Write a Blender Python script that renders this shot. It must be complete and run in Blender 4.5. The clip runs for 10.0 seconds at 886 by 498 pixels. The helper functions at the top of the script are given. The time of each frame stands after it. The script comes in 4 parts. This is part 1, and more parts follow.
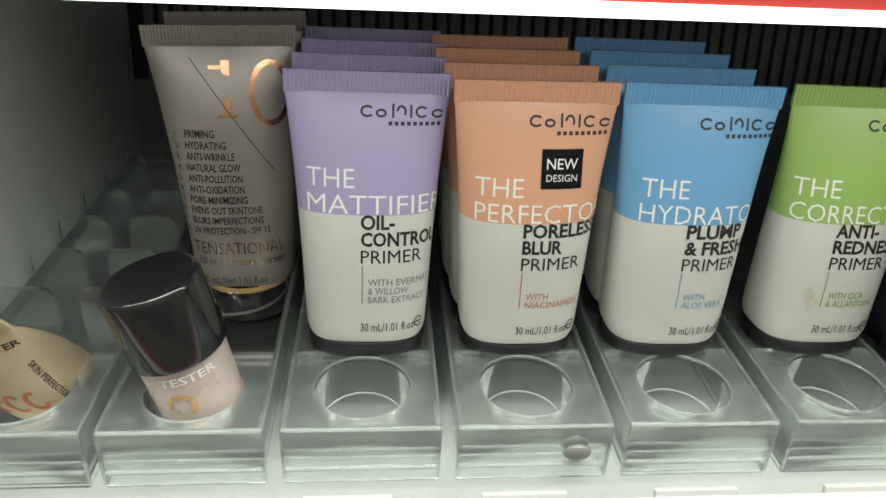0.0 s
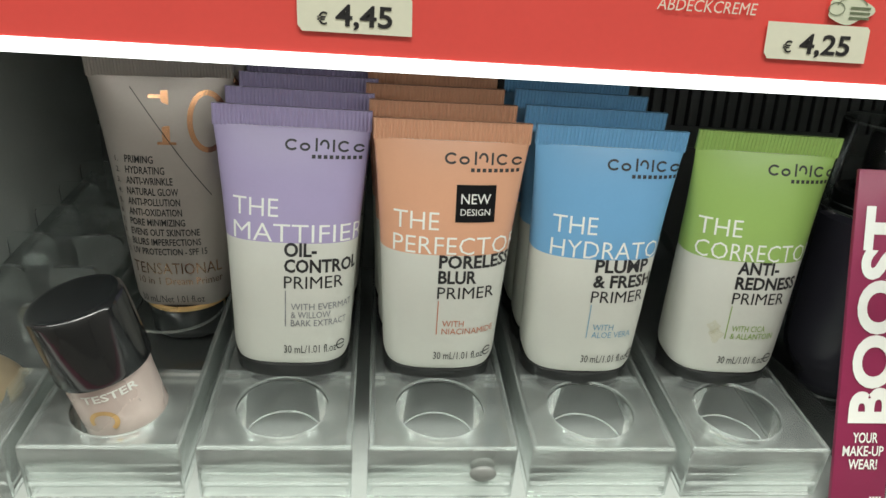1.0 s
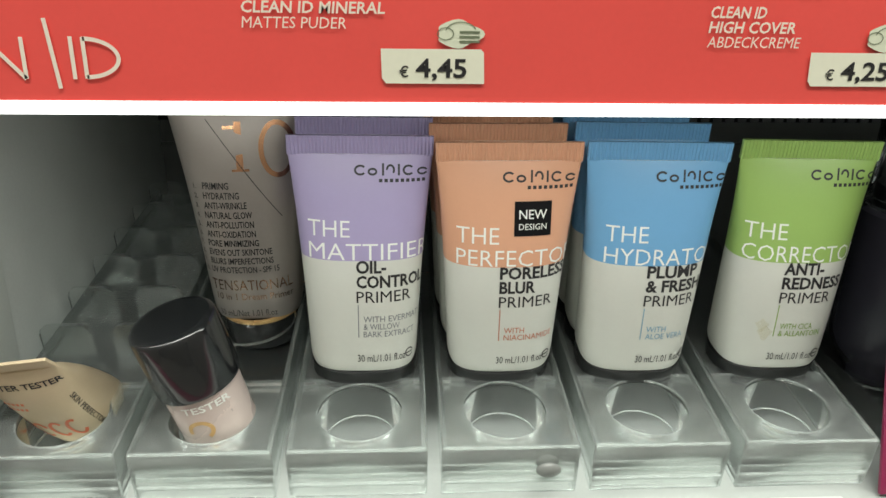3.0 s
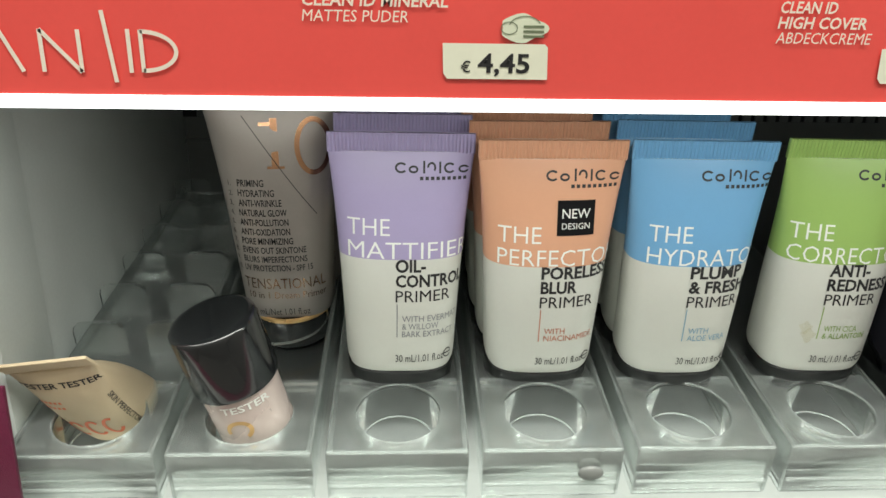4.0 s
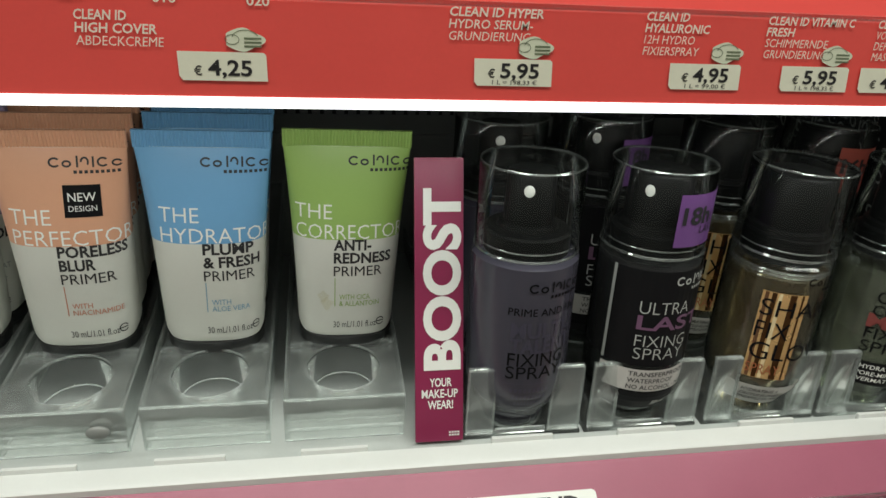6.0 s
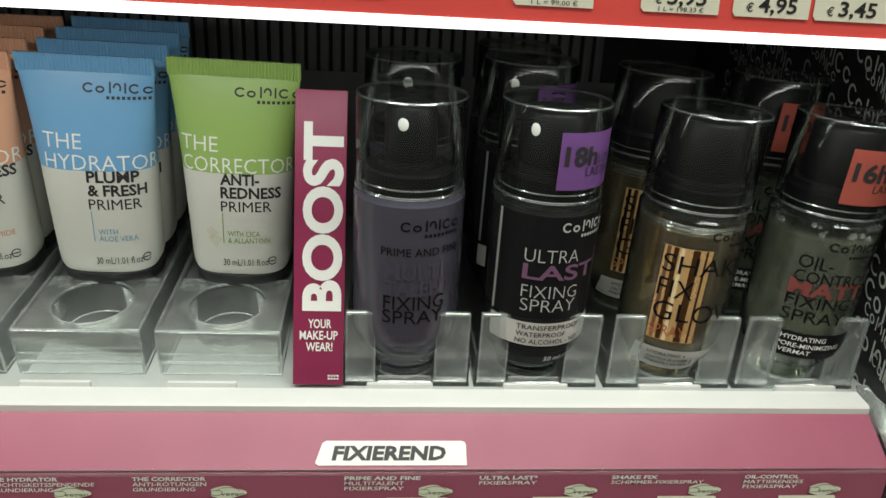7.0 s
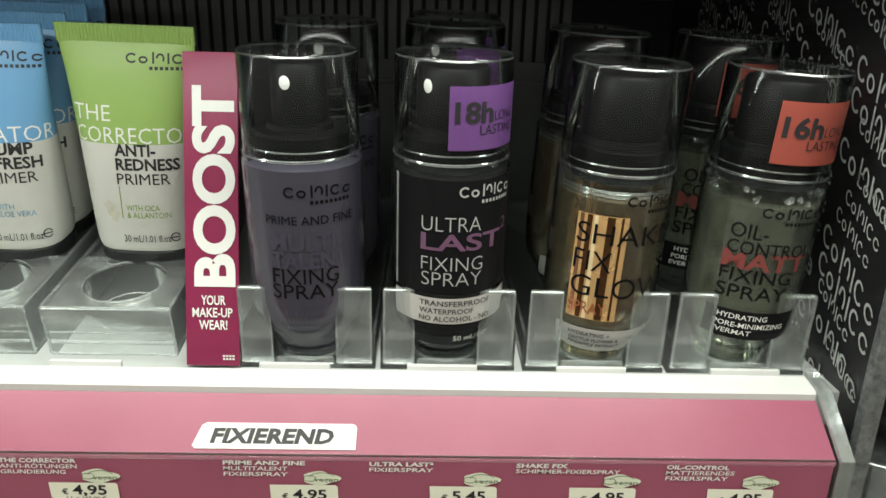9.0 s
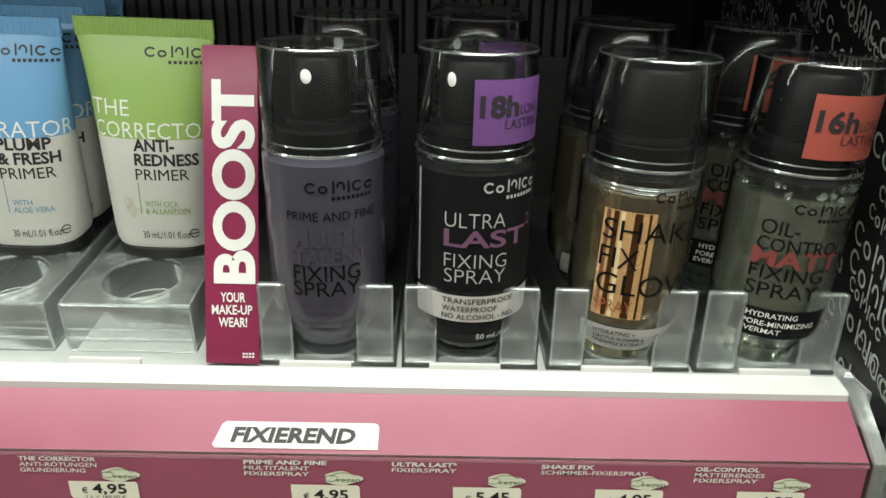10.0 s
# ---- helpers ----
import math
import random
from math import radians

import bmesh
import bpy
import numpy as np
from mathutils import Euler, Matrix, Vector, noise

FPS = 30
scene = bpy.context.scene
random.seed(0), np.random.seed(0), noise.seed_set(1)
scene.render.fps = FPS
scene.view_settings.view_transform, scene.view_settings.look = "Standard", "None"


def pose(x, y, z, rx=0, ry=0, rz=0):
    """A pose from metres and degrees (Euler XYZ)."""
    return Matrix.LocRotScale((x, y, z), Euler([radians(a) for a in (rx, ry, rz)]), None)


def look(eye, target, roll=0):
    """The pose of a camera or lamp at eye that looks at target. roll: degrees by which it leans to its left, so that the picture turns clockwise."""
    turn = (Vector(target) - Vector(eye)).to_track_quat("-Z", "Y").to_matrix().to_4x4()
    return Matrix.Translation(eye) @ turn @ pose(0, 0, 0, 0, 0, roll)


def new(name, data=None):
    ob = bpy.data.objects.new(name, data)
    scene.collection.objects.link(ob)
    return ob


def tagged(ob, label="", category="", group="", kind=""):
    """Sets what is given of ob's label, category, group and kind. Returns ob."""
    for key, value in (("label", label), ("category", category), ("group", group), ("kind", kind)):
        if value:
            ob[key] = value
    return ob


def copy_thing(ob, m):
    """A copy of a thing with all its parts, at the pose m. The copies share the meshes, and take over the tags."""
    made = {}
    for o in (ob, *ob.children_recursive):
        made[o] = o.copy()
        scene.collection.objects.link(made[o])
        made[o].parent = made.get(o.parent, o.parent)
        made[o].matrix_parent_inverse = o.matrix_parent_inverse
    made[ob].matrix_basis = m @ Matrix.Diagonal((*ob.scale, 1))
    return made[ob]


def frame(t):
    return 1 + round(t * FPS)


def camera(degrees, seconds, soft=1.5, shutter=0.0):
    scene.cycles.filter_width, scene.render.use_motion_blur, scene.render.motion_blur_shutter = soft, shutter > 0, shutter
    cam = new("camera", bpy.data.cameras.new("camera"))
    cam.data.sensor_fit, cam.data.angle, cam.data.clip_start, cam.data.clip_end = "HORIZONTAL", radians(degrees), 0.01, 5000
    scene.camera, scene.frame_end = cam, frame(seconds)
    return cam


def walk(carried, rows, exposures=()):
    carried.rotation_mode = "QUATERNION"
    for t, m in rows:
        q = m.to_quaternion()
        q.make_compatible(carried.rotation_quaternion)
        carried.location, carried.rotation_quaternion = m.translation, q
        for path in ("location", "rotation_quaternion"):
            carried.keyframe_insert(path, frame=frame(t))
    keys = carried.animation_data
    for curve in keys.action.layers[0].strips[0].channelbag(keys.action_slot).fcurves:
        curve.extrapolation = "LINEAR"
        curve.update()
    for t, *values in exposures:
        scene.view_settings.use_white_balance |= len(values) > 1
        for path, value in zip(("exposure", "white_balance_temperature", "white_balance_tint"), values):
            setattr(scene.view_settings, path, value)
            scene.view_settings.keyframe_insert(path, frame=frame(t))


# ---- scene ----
cam = camera(63.0, 10.0)
PATH = [
    (0, (0.0249, -0.1628, 0.1174), (0.1964, 1.7249, -0.5207), 1.96),
    (0.5, (0.031, -0.1651, 0.1215), (0.2224, 1.7205, -0.5171), 2.97),
    (1, (0.0445, -0.1726, 0.1265), (0.2385, 1.7226, -0.4825), 3.57),
    (1.5, (0.0508, -0.1748, 0.1312), (0.2368, 1.7228, -0.4723), 2.73),
    (2, (0.0546, -0.1744, 0.1311), (0.2454, 1.7185, -0.4857), 2.60),
    (2.5, (0.0469, -0.1796, 0.1365), (0.2079, 1.7167, -0.4786), 1.98),
    (3, (0.0341, -0.1838, 0.1377), (0.1429, 1.7082, -0.5015), 0.74),
    (3.2, (0.0274, -0.1834, 0.138), (0.1243, 1.7064, -0.5095), 0.50),
    (4.5, (0.0229, -0.1795, 0.1358), (0.1392, 1.7126, -0.5018), 1.67),
    (5, (0.0629, -0.1825, 0.1374), (0.2326, 1.698, -0.5221), 2.24),
    (5.5, (0.1205, -0.1931, 0.1406), (0.3591, 1.6854, -0.5028), 2.21),
    (6, (0.1487, -0.2192, 0.1428), (0.4867, 1.6421, -0.5062), 2.21),
    (6.2, (0.1578, -0.2257, 0.1398), (0.5272, 1.6558, -0.429), 1.83),
    (7.3, (0.2287, -0.2237, 0.1229), (0.3206, 1.6509, -0.568), 2.64),
    (7.5, (0.2399, -0.2277, 0.1238), (0.3107, 1.6545, -0.5487), 2.13),
    (8, (0.2628, -0.2231, 0.115), (0.3629, 1.6764, -0.5028), 1.79),
    (8.5, (0.2589, -0.2182, 0.1052), (0.3246, 1.6824, -0.5141), 1.66),
    (9, (0.2572, -0.2148, 0.1076), (0.305, 1.6815, -0.5262), 1.50),
    (9.5, (0.2577, -0.2124, 0.1052), (0.3057, 1.6845, -0.527), 1.64),
    (10, (0.2534, -0.211, 0.1064), (0.273, 1.6823, -0.5377), 1.31),
]
EXPOSURE = [(0, 0.00), (1, 0.00), (1.5, -0.06), (2, 0.02), (3, 0.05), (4.5, 0.18), (5, 0.12), (5.5, -0.24), (6, -0.50), (6.2, -0.48), (7.5, -0.06), (8, 0.13), (8.5, 0.14), (10, 0.10)]
walk(cam, [(t, look(eye, target, roll)) for t, eye, target, roll in PATH], EXPOSURE)

# ---- light ----
world = bpy.data.worlds.new("shop")
world.use_nodes = True
world.node_tree.nodes["Background"].inputs[0].default_value = (0.80, 0.88, 0.85, 1)
world.node_tree.nodes["Background"].inputs[1].default_value = 0.12
scene.world = world


def area_lamp(name, m, sx, sy, watts, colour):
    d = bpy.data.lights.new(name, "AREA")
    d.shape, d.size, d.size_y, d.energy, d.color = "RECTANGLE", sx, sy, watts, colour
    ob = new(name, d)
    ob.matrix_world = m
    return ob


# light strip under the upper shelf edge, and the ceiling panels of the shop
area_lamp("strip_light", look((0.130, -0.031, 0.1155), (0.130, -0.022, 0.0)), 0.52, 0.007, 0.234, (0.97, 1.0, 0.93))
area_lamp("ceiling_light_a", look((0.2, -0.75, 1.55), (0.2, -0.15, 0.0)), 1.4, 0.5, 31.0, (1.0, 1.0, 0.91))
area_lamp("ceiling_light_b", look((-0.6, -1.0, 1.55), (0, 0, 0.0)), 0.6, 0.6, 2.5, (1.0, 1.0, 0.91))


# ---- materials ----
def material(name, colour, rough=0.5, metal=0.0, grain=0.06, scale=900.0, bump=0.0, spec=0.5, coat=0.0, stains=0.05):
    """Principled surface with fine grain and broad, faint stains."""
    m = bpy.data.materials.new(name)
    m.use_nodes = True
    nt = m.node_tree
    b = nt.nodes["Principled BSDF"]
    b.inputs["Roughness"].default_value = rough
    b.inputs["Metallic"].default_value = metal
    b.inputs["Specular IOR Level"].default_value = spec
    b.inputs["Coat Weight"].default_value = coat
    tc = nt.nodes.new("ShaderNodeTexCoord")
    n1 = nt.nodes.new("ShaderNodeTexNoise")
    n1.inputs["Scale"].default_value = scale
    n1.inputs["Detail"].default_value = 4
    n2 = nt.nodes.new("ShaderNodeTexNoise")
    n2.inputs["Scale"].default_value = 45.0
    n2.inputs["Detail"].default_value = 5
    for n in (n1, n2):
        nt.links.new(tc.outputs["Object"], n.inputs["Vector"])
    mix = nt.nodes.new("ShaderNodeMath")
    mix.operation = "MULTIPLY_ADD"
    mix.inputs[1].default_value = grain * 2
    mix.inputs[2].default_value = 1 - grain
    nt.links.new(n1.outputs["Fac"], mix.inputs[0])
    mix2 = nt.nodes.new("ShaderNodeMath")
    mix2.operation = "MULTIPLY_ADD"
    mix2.inputs[1].default_value = stains * 2
    mix2.inputs[2].default_value = 1 - stains
    nt.links.new(n2.outputs["Fac"], mix2.inputs[0])
    mul = nt.nodes.new("ShaderNodeMath")
    mul.operation = "MULTIPLY"
    nt.links.new(mix.outputs[0], mul.inputs[0])
    nt.links.new(mix2.outputs[0], mul.inputs[1])
    vm = nt.nodes.new("ShaderNodeVectorMath")
    vm.operation = "SCALE"
    vm.inputs[0].default_value = colour[:3]
    nt.links.new(mul.outputs[0], vm.inputs["Scale"])
    nt.links.new(vm.outputs[0], b.inputs["Base Color"])
    rr = nt.nodes.new("ShaderNodeMath")
    rr.operation = "MULTIPLY_ADD"
    rr.inputs[1].default_value = 0.16
    rr.inputs[2].default_value = max(0.0, rough - 0.08)
    nt.links.new(n2.outputs["Fac"], rr.inputs[0])
    nt.links.new(rr.outputs[0], b.inputs["Roughness"])
    if bump:
        bp = nt.nodes.new("ShaderNodeBump")
        bp.inputs["Strength"].default_value = bump
        bp.inputs["Distance"].default_value = 0.0005
        nt.links.new(n1.outputs["Fac"], bp.inputs["Height"])
        nt.links.new(bp.outputs[0], b.inputs["Normal"])
    return m


def clear(name, tint, haze=0.05, gloss=0.06, rough=0.08, ior=1.45, haze_colour=(0.8, 0.85, 0.83)):
    """Clear plastic or glass: see-through, glossy by Fresnel, with a mottled diffuse haze."""
    m = bpy.data.materials.new(name)
    m.use_nodes = True
    nt = m.node_tree
    nt.nodes.remove(nt.nodes["Principled BSDF"])
    out = nt.nodes["Material Output"]
    tr = nt.nodes.new("ShaderNodeBsdfTransparent")
    tr.inputs[0].default_value = (*tint, 1)
    di = nt.nodes.new("ShaderNodeBsdfDiffuse")
    di.inputs[0].default_value = (*haze_colour, 1)
    gl = nt.nodes.new("ShaderNodeBsdfGlossy")
    gl.inputs["Roughness"].default_value = rough
    gl.inputs[0].default_value = (0.95, 0.97, 0.96, 1)
    tc = nt.nodes.new("ShaderNodeTexCoord")
    nz = nt.nodes.new("ShaderNodeTexNoise")
    nz.inputs["Scale"].default_value = 160.0
    nz.inputs["Detail"].default_value = 6
    nt.links.new(tc.outputs["Object"], nz.inputs["Vector"])
    hz = nt.nodes.new("ShaderNodeMath")
    hz.operation = "MULTIPLY"
    hz.inputs[1].default_value = haze * 2
    nt.links.new(nz.outputs["Fac"], hz.inputs[0])
    m1 = nt.nodes.new("ShaderNodeMixShader")
    nt.links.new(hz.outputs[0], m1.inputs[0])
    nt.links.new(tr.outputs[0], m1.inputs[1])
    nt.links.new(di.outputs[0], m1.inputs[2])
    fr = nt.nodes.new("ShaderNodeFresnel")
    fr.inputs["IOR"].default_value = ior
    ad = nt.nodes.new("ShaderNodeMath")
    ad.operation = "ADD"
    ad.use_clamp = True
    ad.inputs[1].default_value = gloss - 0.04
    nt.links.new(fr.outputs[0], ad.inputs[0])
    m2 = nt.nodes.new("ShaderNodeMixShader")
    nt.links.new(ad.outputs[0], m2.inputs[0])
    nt.links.new(m1.outputs[0], m2.inputs[1])
    nt.links.new(gl.outputs[0], m2.inputs[2])
    nt.links.new(m2.outputs[0], out.inputs[0])
    return m


def glowing(name, colour, strength):
    m = bpy.data.materials.new(name)
    m.use_nodes = True
    b = m.node_tree.nodes["Principled BSDF"]
    b.inputs["Base Color"].default_value = (*colour, 1)
    b.inputs["Emission Color"].default_value = (*colour, 1)
    b.inputs["Emission Strength"].default_value = strength
    return m


M = dict(
    shelf=material("shelf_grey", (0.41, 0.435, 0.42), 0.45, stains=0.12),
    lip=material("lip_white", (0.64, 0.66, 0.64), 0.35, grain=0.02),
    strip=glowing("strip_diffuser", (0.96, 1.0, 0.97), 2.2),
    wall=material("wall_grey", (0.50, 0.53, 0.51), 0.55, stains=0.08),
    wall_light=material("wall_pale", (0.50, 0.535, 0.51), 0.5, stains=0.06),
    back=material("back_black", (0.105, 0.112, 0.108), 0.5, stains=0.2),
    # near-black colour that paints the shade within the wall slots
    slot=material("slot_shade", (0.006, 0.006, 0.006), 0.8),
    red=material("sign_red", (0.86, 0.095, 0.082), 0.35, grain=0.03, stains=0.06),
    pink=material("sign_pink", (0.335, 0.090, 0.145), 0.32, grain=0.03, stains=0.10),
    magenta=material("card_magenta", (0.25, 0.020, 0.075), 0.4, grain=0.04),
    cream=material("label_cream", (0.84, 0.85, 0.70), 0.6, grain=0.03),
    white=material("print_white", (0.80, 0.82, 0.78), 0.5, grain=0.02),
    ink=material("print_black", (0.018, 0.018, 0.02), 0.5, grain=0.02),
    grey_ink=material("print_grey", (0.24, 0.25, 0.27), 0.5, grain=0.02),
    silver_ink=material("print_silver", (0.31, 0.33, 0.32), 0.4, grain=0.02),
    body_white=material("tube_white", (0.60, 0.61, 0.56), 0.36, grain=0.02, stains=0.05),
    lilac=material("tube_lilac", (0.37, 0.32, 0.52), 0.34, grain=0.02, stains=0.06),
    peach=material("tube_peach", (0.66, 0.35, 0.22), 0.34, grain=0.02, stains=0.06),
    blue=material("tube_blue", (0.15, 0.36, 0.60), 0.34, grain=0.02, stains=0.06),
    green=material("tube_green", (0.29, 0.45, 0.12), 0.34, grain=0.02, stains=0.06),
    black=material("cap_black", (0.013, 0.014, 0.014), 0.45, spec=0.3, grain=0.02),
    pump_black=material("pump_black", (0.0055, 0.006, 0.006), 0.4, spec=0.12, grain=0.02),
    gloss_black=material("gloss_black", (0.010, 0.011, 0.012), 0.14, coat=0.3, spec=0.5, grain=0.02),
    taupe=material("tube_taupe", (0.36, 0.325, 0.300), 0.34, metal=0.45, grain=0.03, stains=0.12),
    gold=material("gold_foil", (0.78, 0.50, 0.22), 0.28, metal=0.55, grain=0.05),
    copper=material("copper_foil", (0.52, 0.29, 0.17), 0.20, metal=1.0, grain=0.05),
    rose=material("roller_rose", (0.62, 0.52, 0.48), 0.28, metal=0.25, grain=0.03),
    skin=material("tester_cream", (0.58, 0.47, 0.31), 0.42, grain=0.03, stains=0.10),
    orange=material("print_orange", (0.70, 0.16, 0.06), 0.45, grain=0.02),
    acrylic=clear("acrylic_clear", (0.975, 0.985, 0.98), 0.04, 0.045, 0.14),
    edge=clear("acrylic_edge", (0.90, 0.93, 0.92), 0.20, 0.09, 0.18, haze_colour=(0.85, 0.9, 0.88)),
    tab=clear("acrylic_tab", (0.94, 0.955, 0.95), 0.085, 0.05, 0.14),
    tab_edge=clear("acrylic_tab_edge", (0.93, 0.95, 0.94), 0.11, 0.07, 0.18, haze_colour=(0.8, 0.85, 0.83)),
    divider=clear("divider_clear", (0.97, 0.98, 0.975), 0.018, 0.06, 0.14),
    side=clear("acrylic_side", (0.95, 0.965, 0.96), 0.13, 0.042, 0.2, ior=1.16, haze_colour=(0.62, 0.66, 0.64)),
    plate=clear("acrylic_plate", (0.95, 0.965, 0.96), 0.10, 0.05, 0.16),
    front=clear("acrylic_front", (0.95, 0.97, 0.96), 0.17, 0.045, 0.16),
    well=clear("acrylic_well", (0.94, 0.96, 0.95), 0.15, 0.035, 0.22, ior=1.22, haze_colour=(0.44, 0.47, 0.46)),
    # near-white haze that paints a highlight into the tester wells
    glint=clear("painted_glint", (0.9, 0.92, 0.91), 0.95, 0.40, 0.22, haze_colour=(0.92, 0.95, 0.93)),
    fine_rim=clear("cap_rim", (0.90, 0.92, 0.91), 0.05, 0.07, 0.12),
    cap_clear=clear("cap_clear", (0.95, 0.96, 0.96), 0.002, 0.042, 0.05, ior=1.26),
    glass=clear("bottle_glass", (0.95, 0.97, 0.95), 0.012, 0.043, 0.04, ior=1.35),
    violet_body=material("bottle_violet", (0.049, 0.047, 0.064), 0.24, grain=0.02, stains=0.10),
    violet=material("sticker_violet", (0.135, 0.055, 0.20), 0.4, grain=0.02),
    violet_ink=material("print_violet", (0.15, 0.072, 0.135), 0.45, grain=0.02),
    sticker_red=material("sticker_red", (0.32, 0.068, 0.048), 0.4, grain=0.02),
    dark_label=material("label_black", (0.009, 0.009, 0.010), 0.42, spec=0.08, grain=0.02),
    dim_ink=material("print_dim", (0.052, 0.0485, 0.073), 0.25, grain=0.02),
    liquid_gold=clear("liquid_gold", (0.80, 0.71, 0.50), 0.17, 0.045, 0.1, haze_colour=(0.215, 0.16, 0.08)),
    liquid_green=clear("liquid_green", (0.68, 0.71, 0.60), 0.30, 0.045, 0.1, haze_colour=(0.20, 0.22, 0.165)),
    chrome=material("chrome", (0.75, 0.77, 0.76), 0.15, metal=1.0, grain=0.03),
    fixture=material("fixture_black", (0.014, 0.014, 0.015), 0.3, grain=0.04),
    floor=material("floor_tile", (0.52, 0.51, 0.48), 0.4, scale=40, stains=0.1),
    ceiling=material("ceiling_white", (0.7, 0.7, 0.68), 0.8),
    room=material("shop_wall", (0.58, 0.56, 0.53), 0.7),
    glitter=material("card_glitter", (0.14, 0.016, 0.05), 0.35, metal=0.3, grain=0.45, scale=2600, bump=0.6),
)


CLEAR = [m for k, m in M.items() if k in ("acrylic", "side", "front", "tab", "divider", "tab_edge", "plate", "well", "glint", "fine_rim", "edge", "cap_clear", "glass", "liquid_gold", "liquid_green")]


# ---- mesh helpers ----
def mesh_object(name, bm, mats, smooth=40):
    me = bpy.data.meshes.new(name)
    bm.normal_update()
    bm.to_mesh(me)
    bm.free()
    for m in mats if isinstance(mats, (list, tuple)) else [mats]:
        me.materials.append(m)
    if smooth:
        me.shade_smooth()
        me.set_sharp_from_angle(angle=radians(smooth))
    return new(name, me)


def part(name, bm, mat, parent, label="", smooth=40):
    ob = mesh_object(name, bm, mat, smooth)
    ob.parent = parent
    if mat in CLEAR:
        ob.visible_shadow = False
    if label:
        tagged(ob, label)
    return ob


def thing(name, label, category, group="", kind="", m=None):
    ob = new(name)
    ob.empty_display_size = 0.01
    tagged(ob, label, category, group, kind)
    if m is not None:
        ob.matrix_world = m
    return ob


def add_box(bm, lo, hi, bevel=0.0, slot=0):
    b2 = bmesh.new()
    bmesh.ops.create_cube(b2, size=1.0)
    for v in b2.verts:
        v.co = Vector([(l + h) / 2 + c * (h - l) for c, l, h in zip(v.co, lo, hi)])
    if bevel:
        bmesh.ops.bevel(b2, geom=b2.edges[:], offset=bevel, segments=2, affect="EDGES", profile=0.6)
    merge(bm, b2, slot)
    return bm


def merge(bm, other, slot=0):
    index = {}
    for v in other.verts:
        index[v] = bm.verts.new(v.co)
    for f in other.faces:
        try:
            g = bm.faces.new([index[v] for v in f.verts])
            g.material_index = slot
        except ValueError:
            pass
    other.free()


def box(lo, hi, bevel=0.0):
    return add_box(bmesh.new(), lo, hi, bevel)


def lathe(profile, n=40, arc=None, centre=(0, 0)):
    """A turned shape from (radius, height) pairs; arc in degrees for a part of the turn."""
    bm = bmesh.new()
    a0, a1 = (0, 360) if arc is None else arc
    count = n if arc is None else n + 1
    rings = []
    for r, z in profile:
        if r < 1e-6:
            rings.append([bm.verts.new((centre[0], centre[1], z))])
        else:
            rings.append([bm.verts.new((centre[0] + r * math.cos(radians(a0 + (a1 - a0) * i / n)), centre[1] + r * math.sin(radians(a0 + (a1 - a0) * i / n)), z)) for i in range(count)])
    for p, q in zip(rings, rings[1:]):
        steps = n
        for i in range(steps):
            j = (i + 1) % n if arc is None else i + 1
            if len(p) == 1 and len(q) == 1:
                continue
            if len(p) == 1:
                bm.faces.new((p[0], q[j], q[i]))
            elif len(q) == 1:
                bm.faces.new((p[i], p[j], q[0]))
            else:
                bm.faces.new((p[i], p[j], q[j], q[i]))
    return bm


def extrude_profile(points, x0, x1):
    """A closed (y, z) outline pulled along x."""
    bm = bmesh.new()
    a = [bm.verts.new((x0, y, z)) for y, z in points]
    b = [bm.verts.new((x1, y, z)) for y, z in points]
    n = len(points)
    for i in range(n):
        bm.faces.new((a[i], a[(i + 1) % n], b[(i + 1) % n], b[i]))
    bm.faces.new(a[::-1])
    bm.faces.new(b)
    bmesh.ops.recalc_face_normals(bm, faces=bm.faces[:])
    return bm


# ---- writing ----
def glyphs(text, bold=0.0):
    """A flat bmesh of the words in the built-in font, cap height 1, from x = 0."""
    cu = bpy.data.curves.new("words", "FONT")
    cu.body, cu.size, cu.offset, cu.resolution_u = text, 1.0, bold, 5 if len(text) < 6 else 2
    ob = new("words", cu)
    bpy.context.view_layer.update()
    me = bpy.data.meshes.new_from_object(ob.evaluated_get(bpy.context.evaluated_depsgraph_get()))
    bpy.data.objects.remove(ob)
    bm = bmesh.new()
    bm.from_mesh(me)
    bpy.data.meshes.remove(me)
    bpy.data.curves.remove(cu)
    xs = [v.co.x for v in bm.verts]
    x0 = min(xs)
    for v in bm.verts:
        v.co = Vector(((v.co.x - x0) / 0.69, v.co.y / 0.69, 0))
    return bm


def words(bm, text, x, z, width, height, bold=0.0, slant=0.0, cut=0.0, slot=0):
    """Adds words to bm in the (x, z) plane; width 0 keeps the font's own width."""
    g = glyphs(text, bold)
    wide = max(v.co.x for v in g.verts)
    k = width / wide if width else height
    for v in g.verts:
        v.co = Vector((x + v.co.x * k + slant * v.co.y * height, 0, z + v.co.y * height))
    if cut:
        lo, hi = min(v.co.x for v in g.verts), max(v.co.x for v in g.verts)
        s = lo + cut
        while s < hi:
            bmesh.ops.bisect_plane(g, geom=g.verts[:] + g.edges[:] + g.faces[:], plane_co=(s, 0, 0), plane_no=(1, 0, 0))
            s += cut
    merge(bm, g, slot)


def bar(bm, x0, z0, x1, z1, n=1, slot=0):
    """A flat upright rectangle in n strips."""
    for i in range(n):
        a, b = x0 + (x1 - x0) * i / n, x0 + (x1 - x0) * (i + 1) / n
        f = bm.faces.new([bm.verts.new(c) for c in ((a, 0, z0), (b, 0, z0), (b, 0, z1), (a, 0, z1))])
        f.material_index = slot


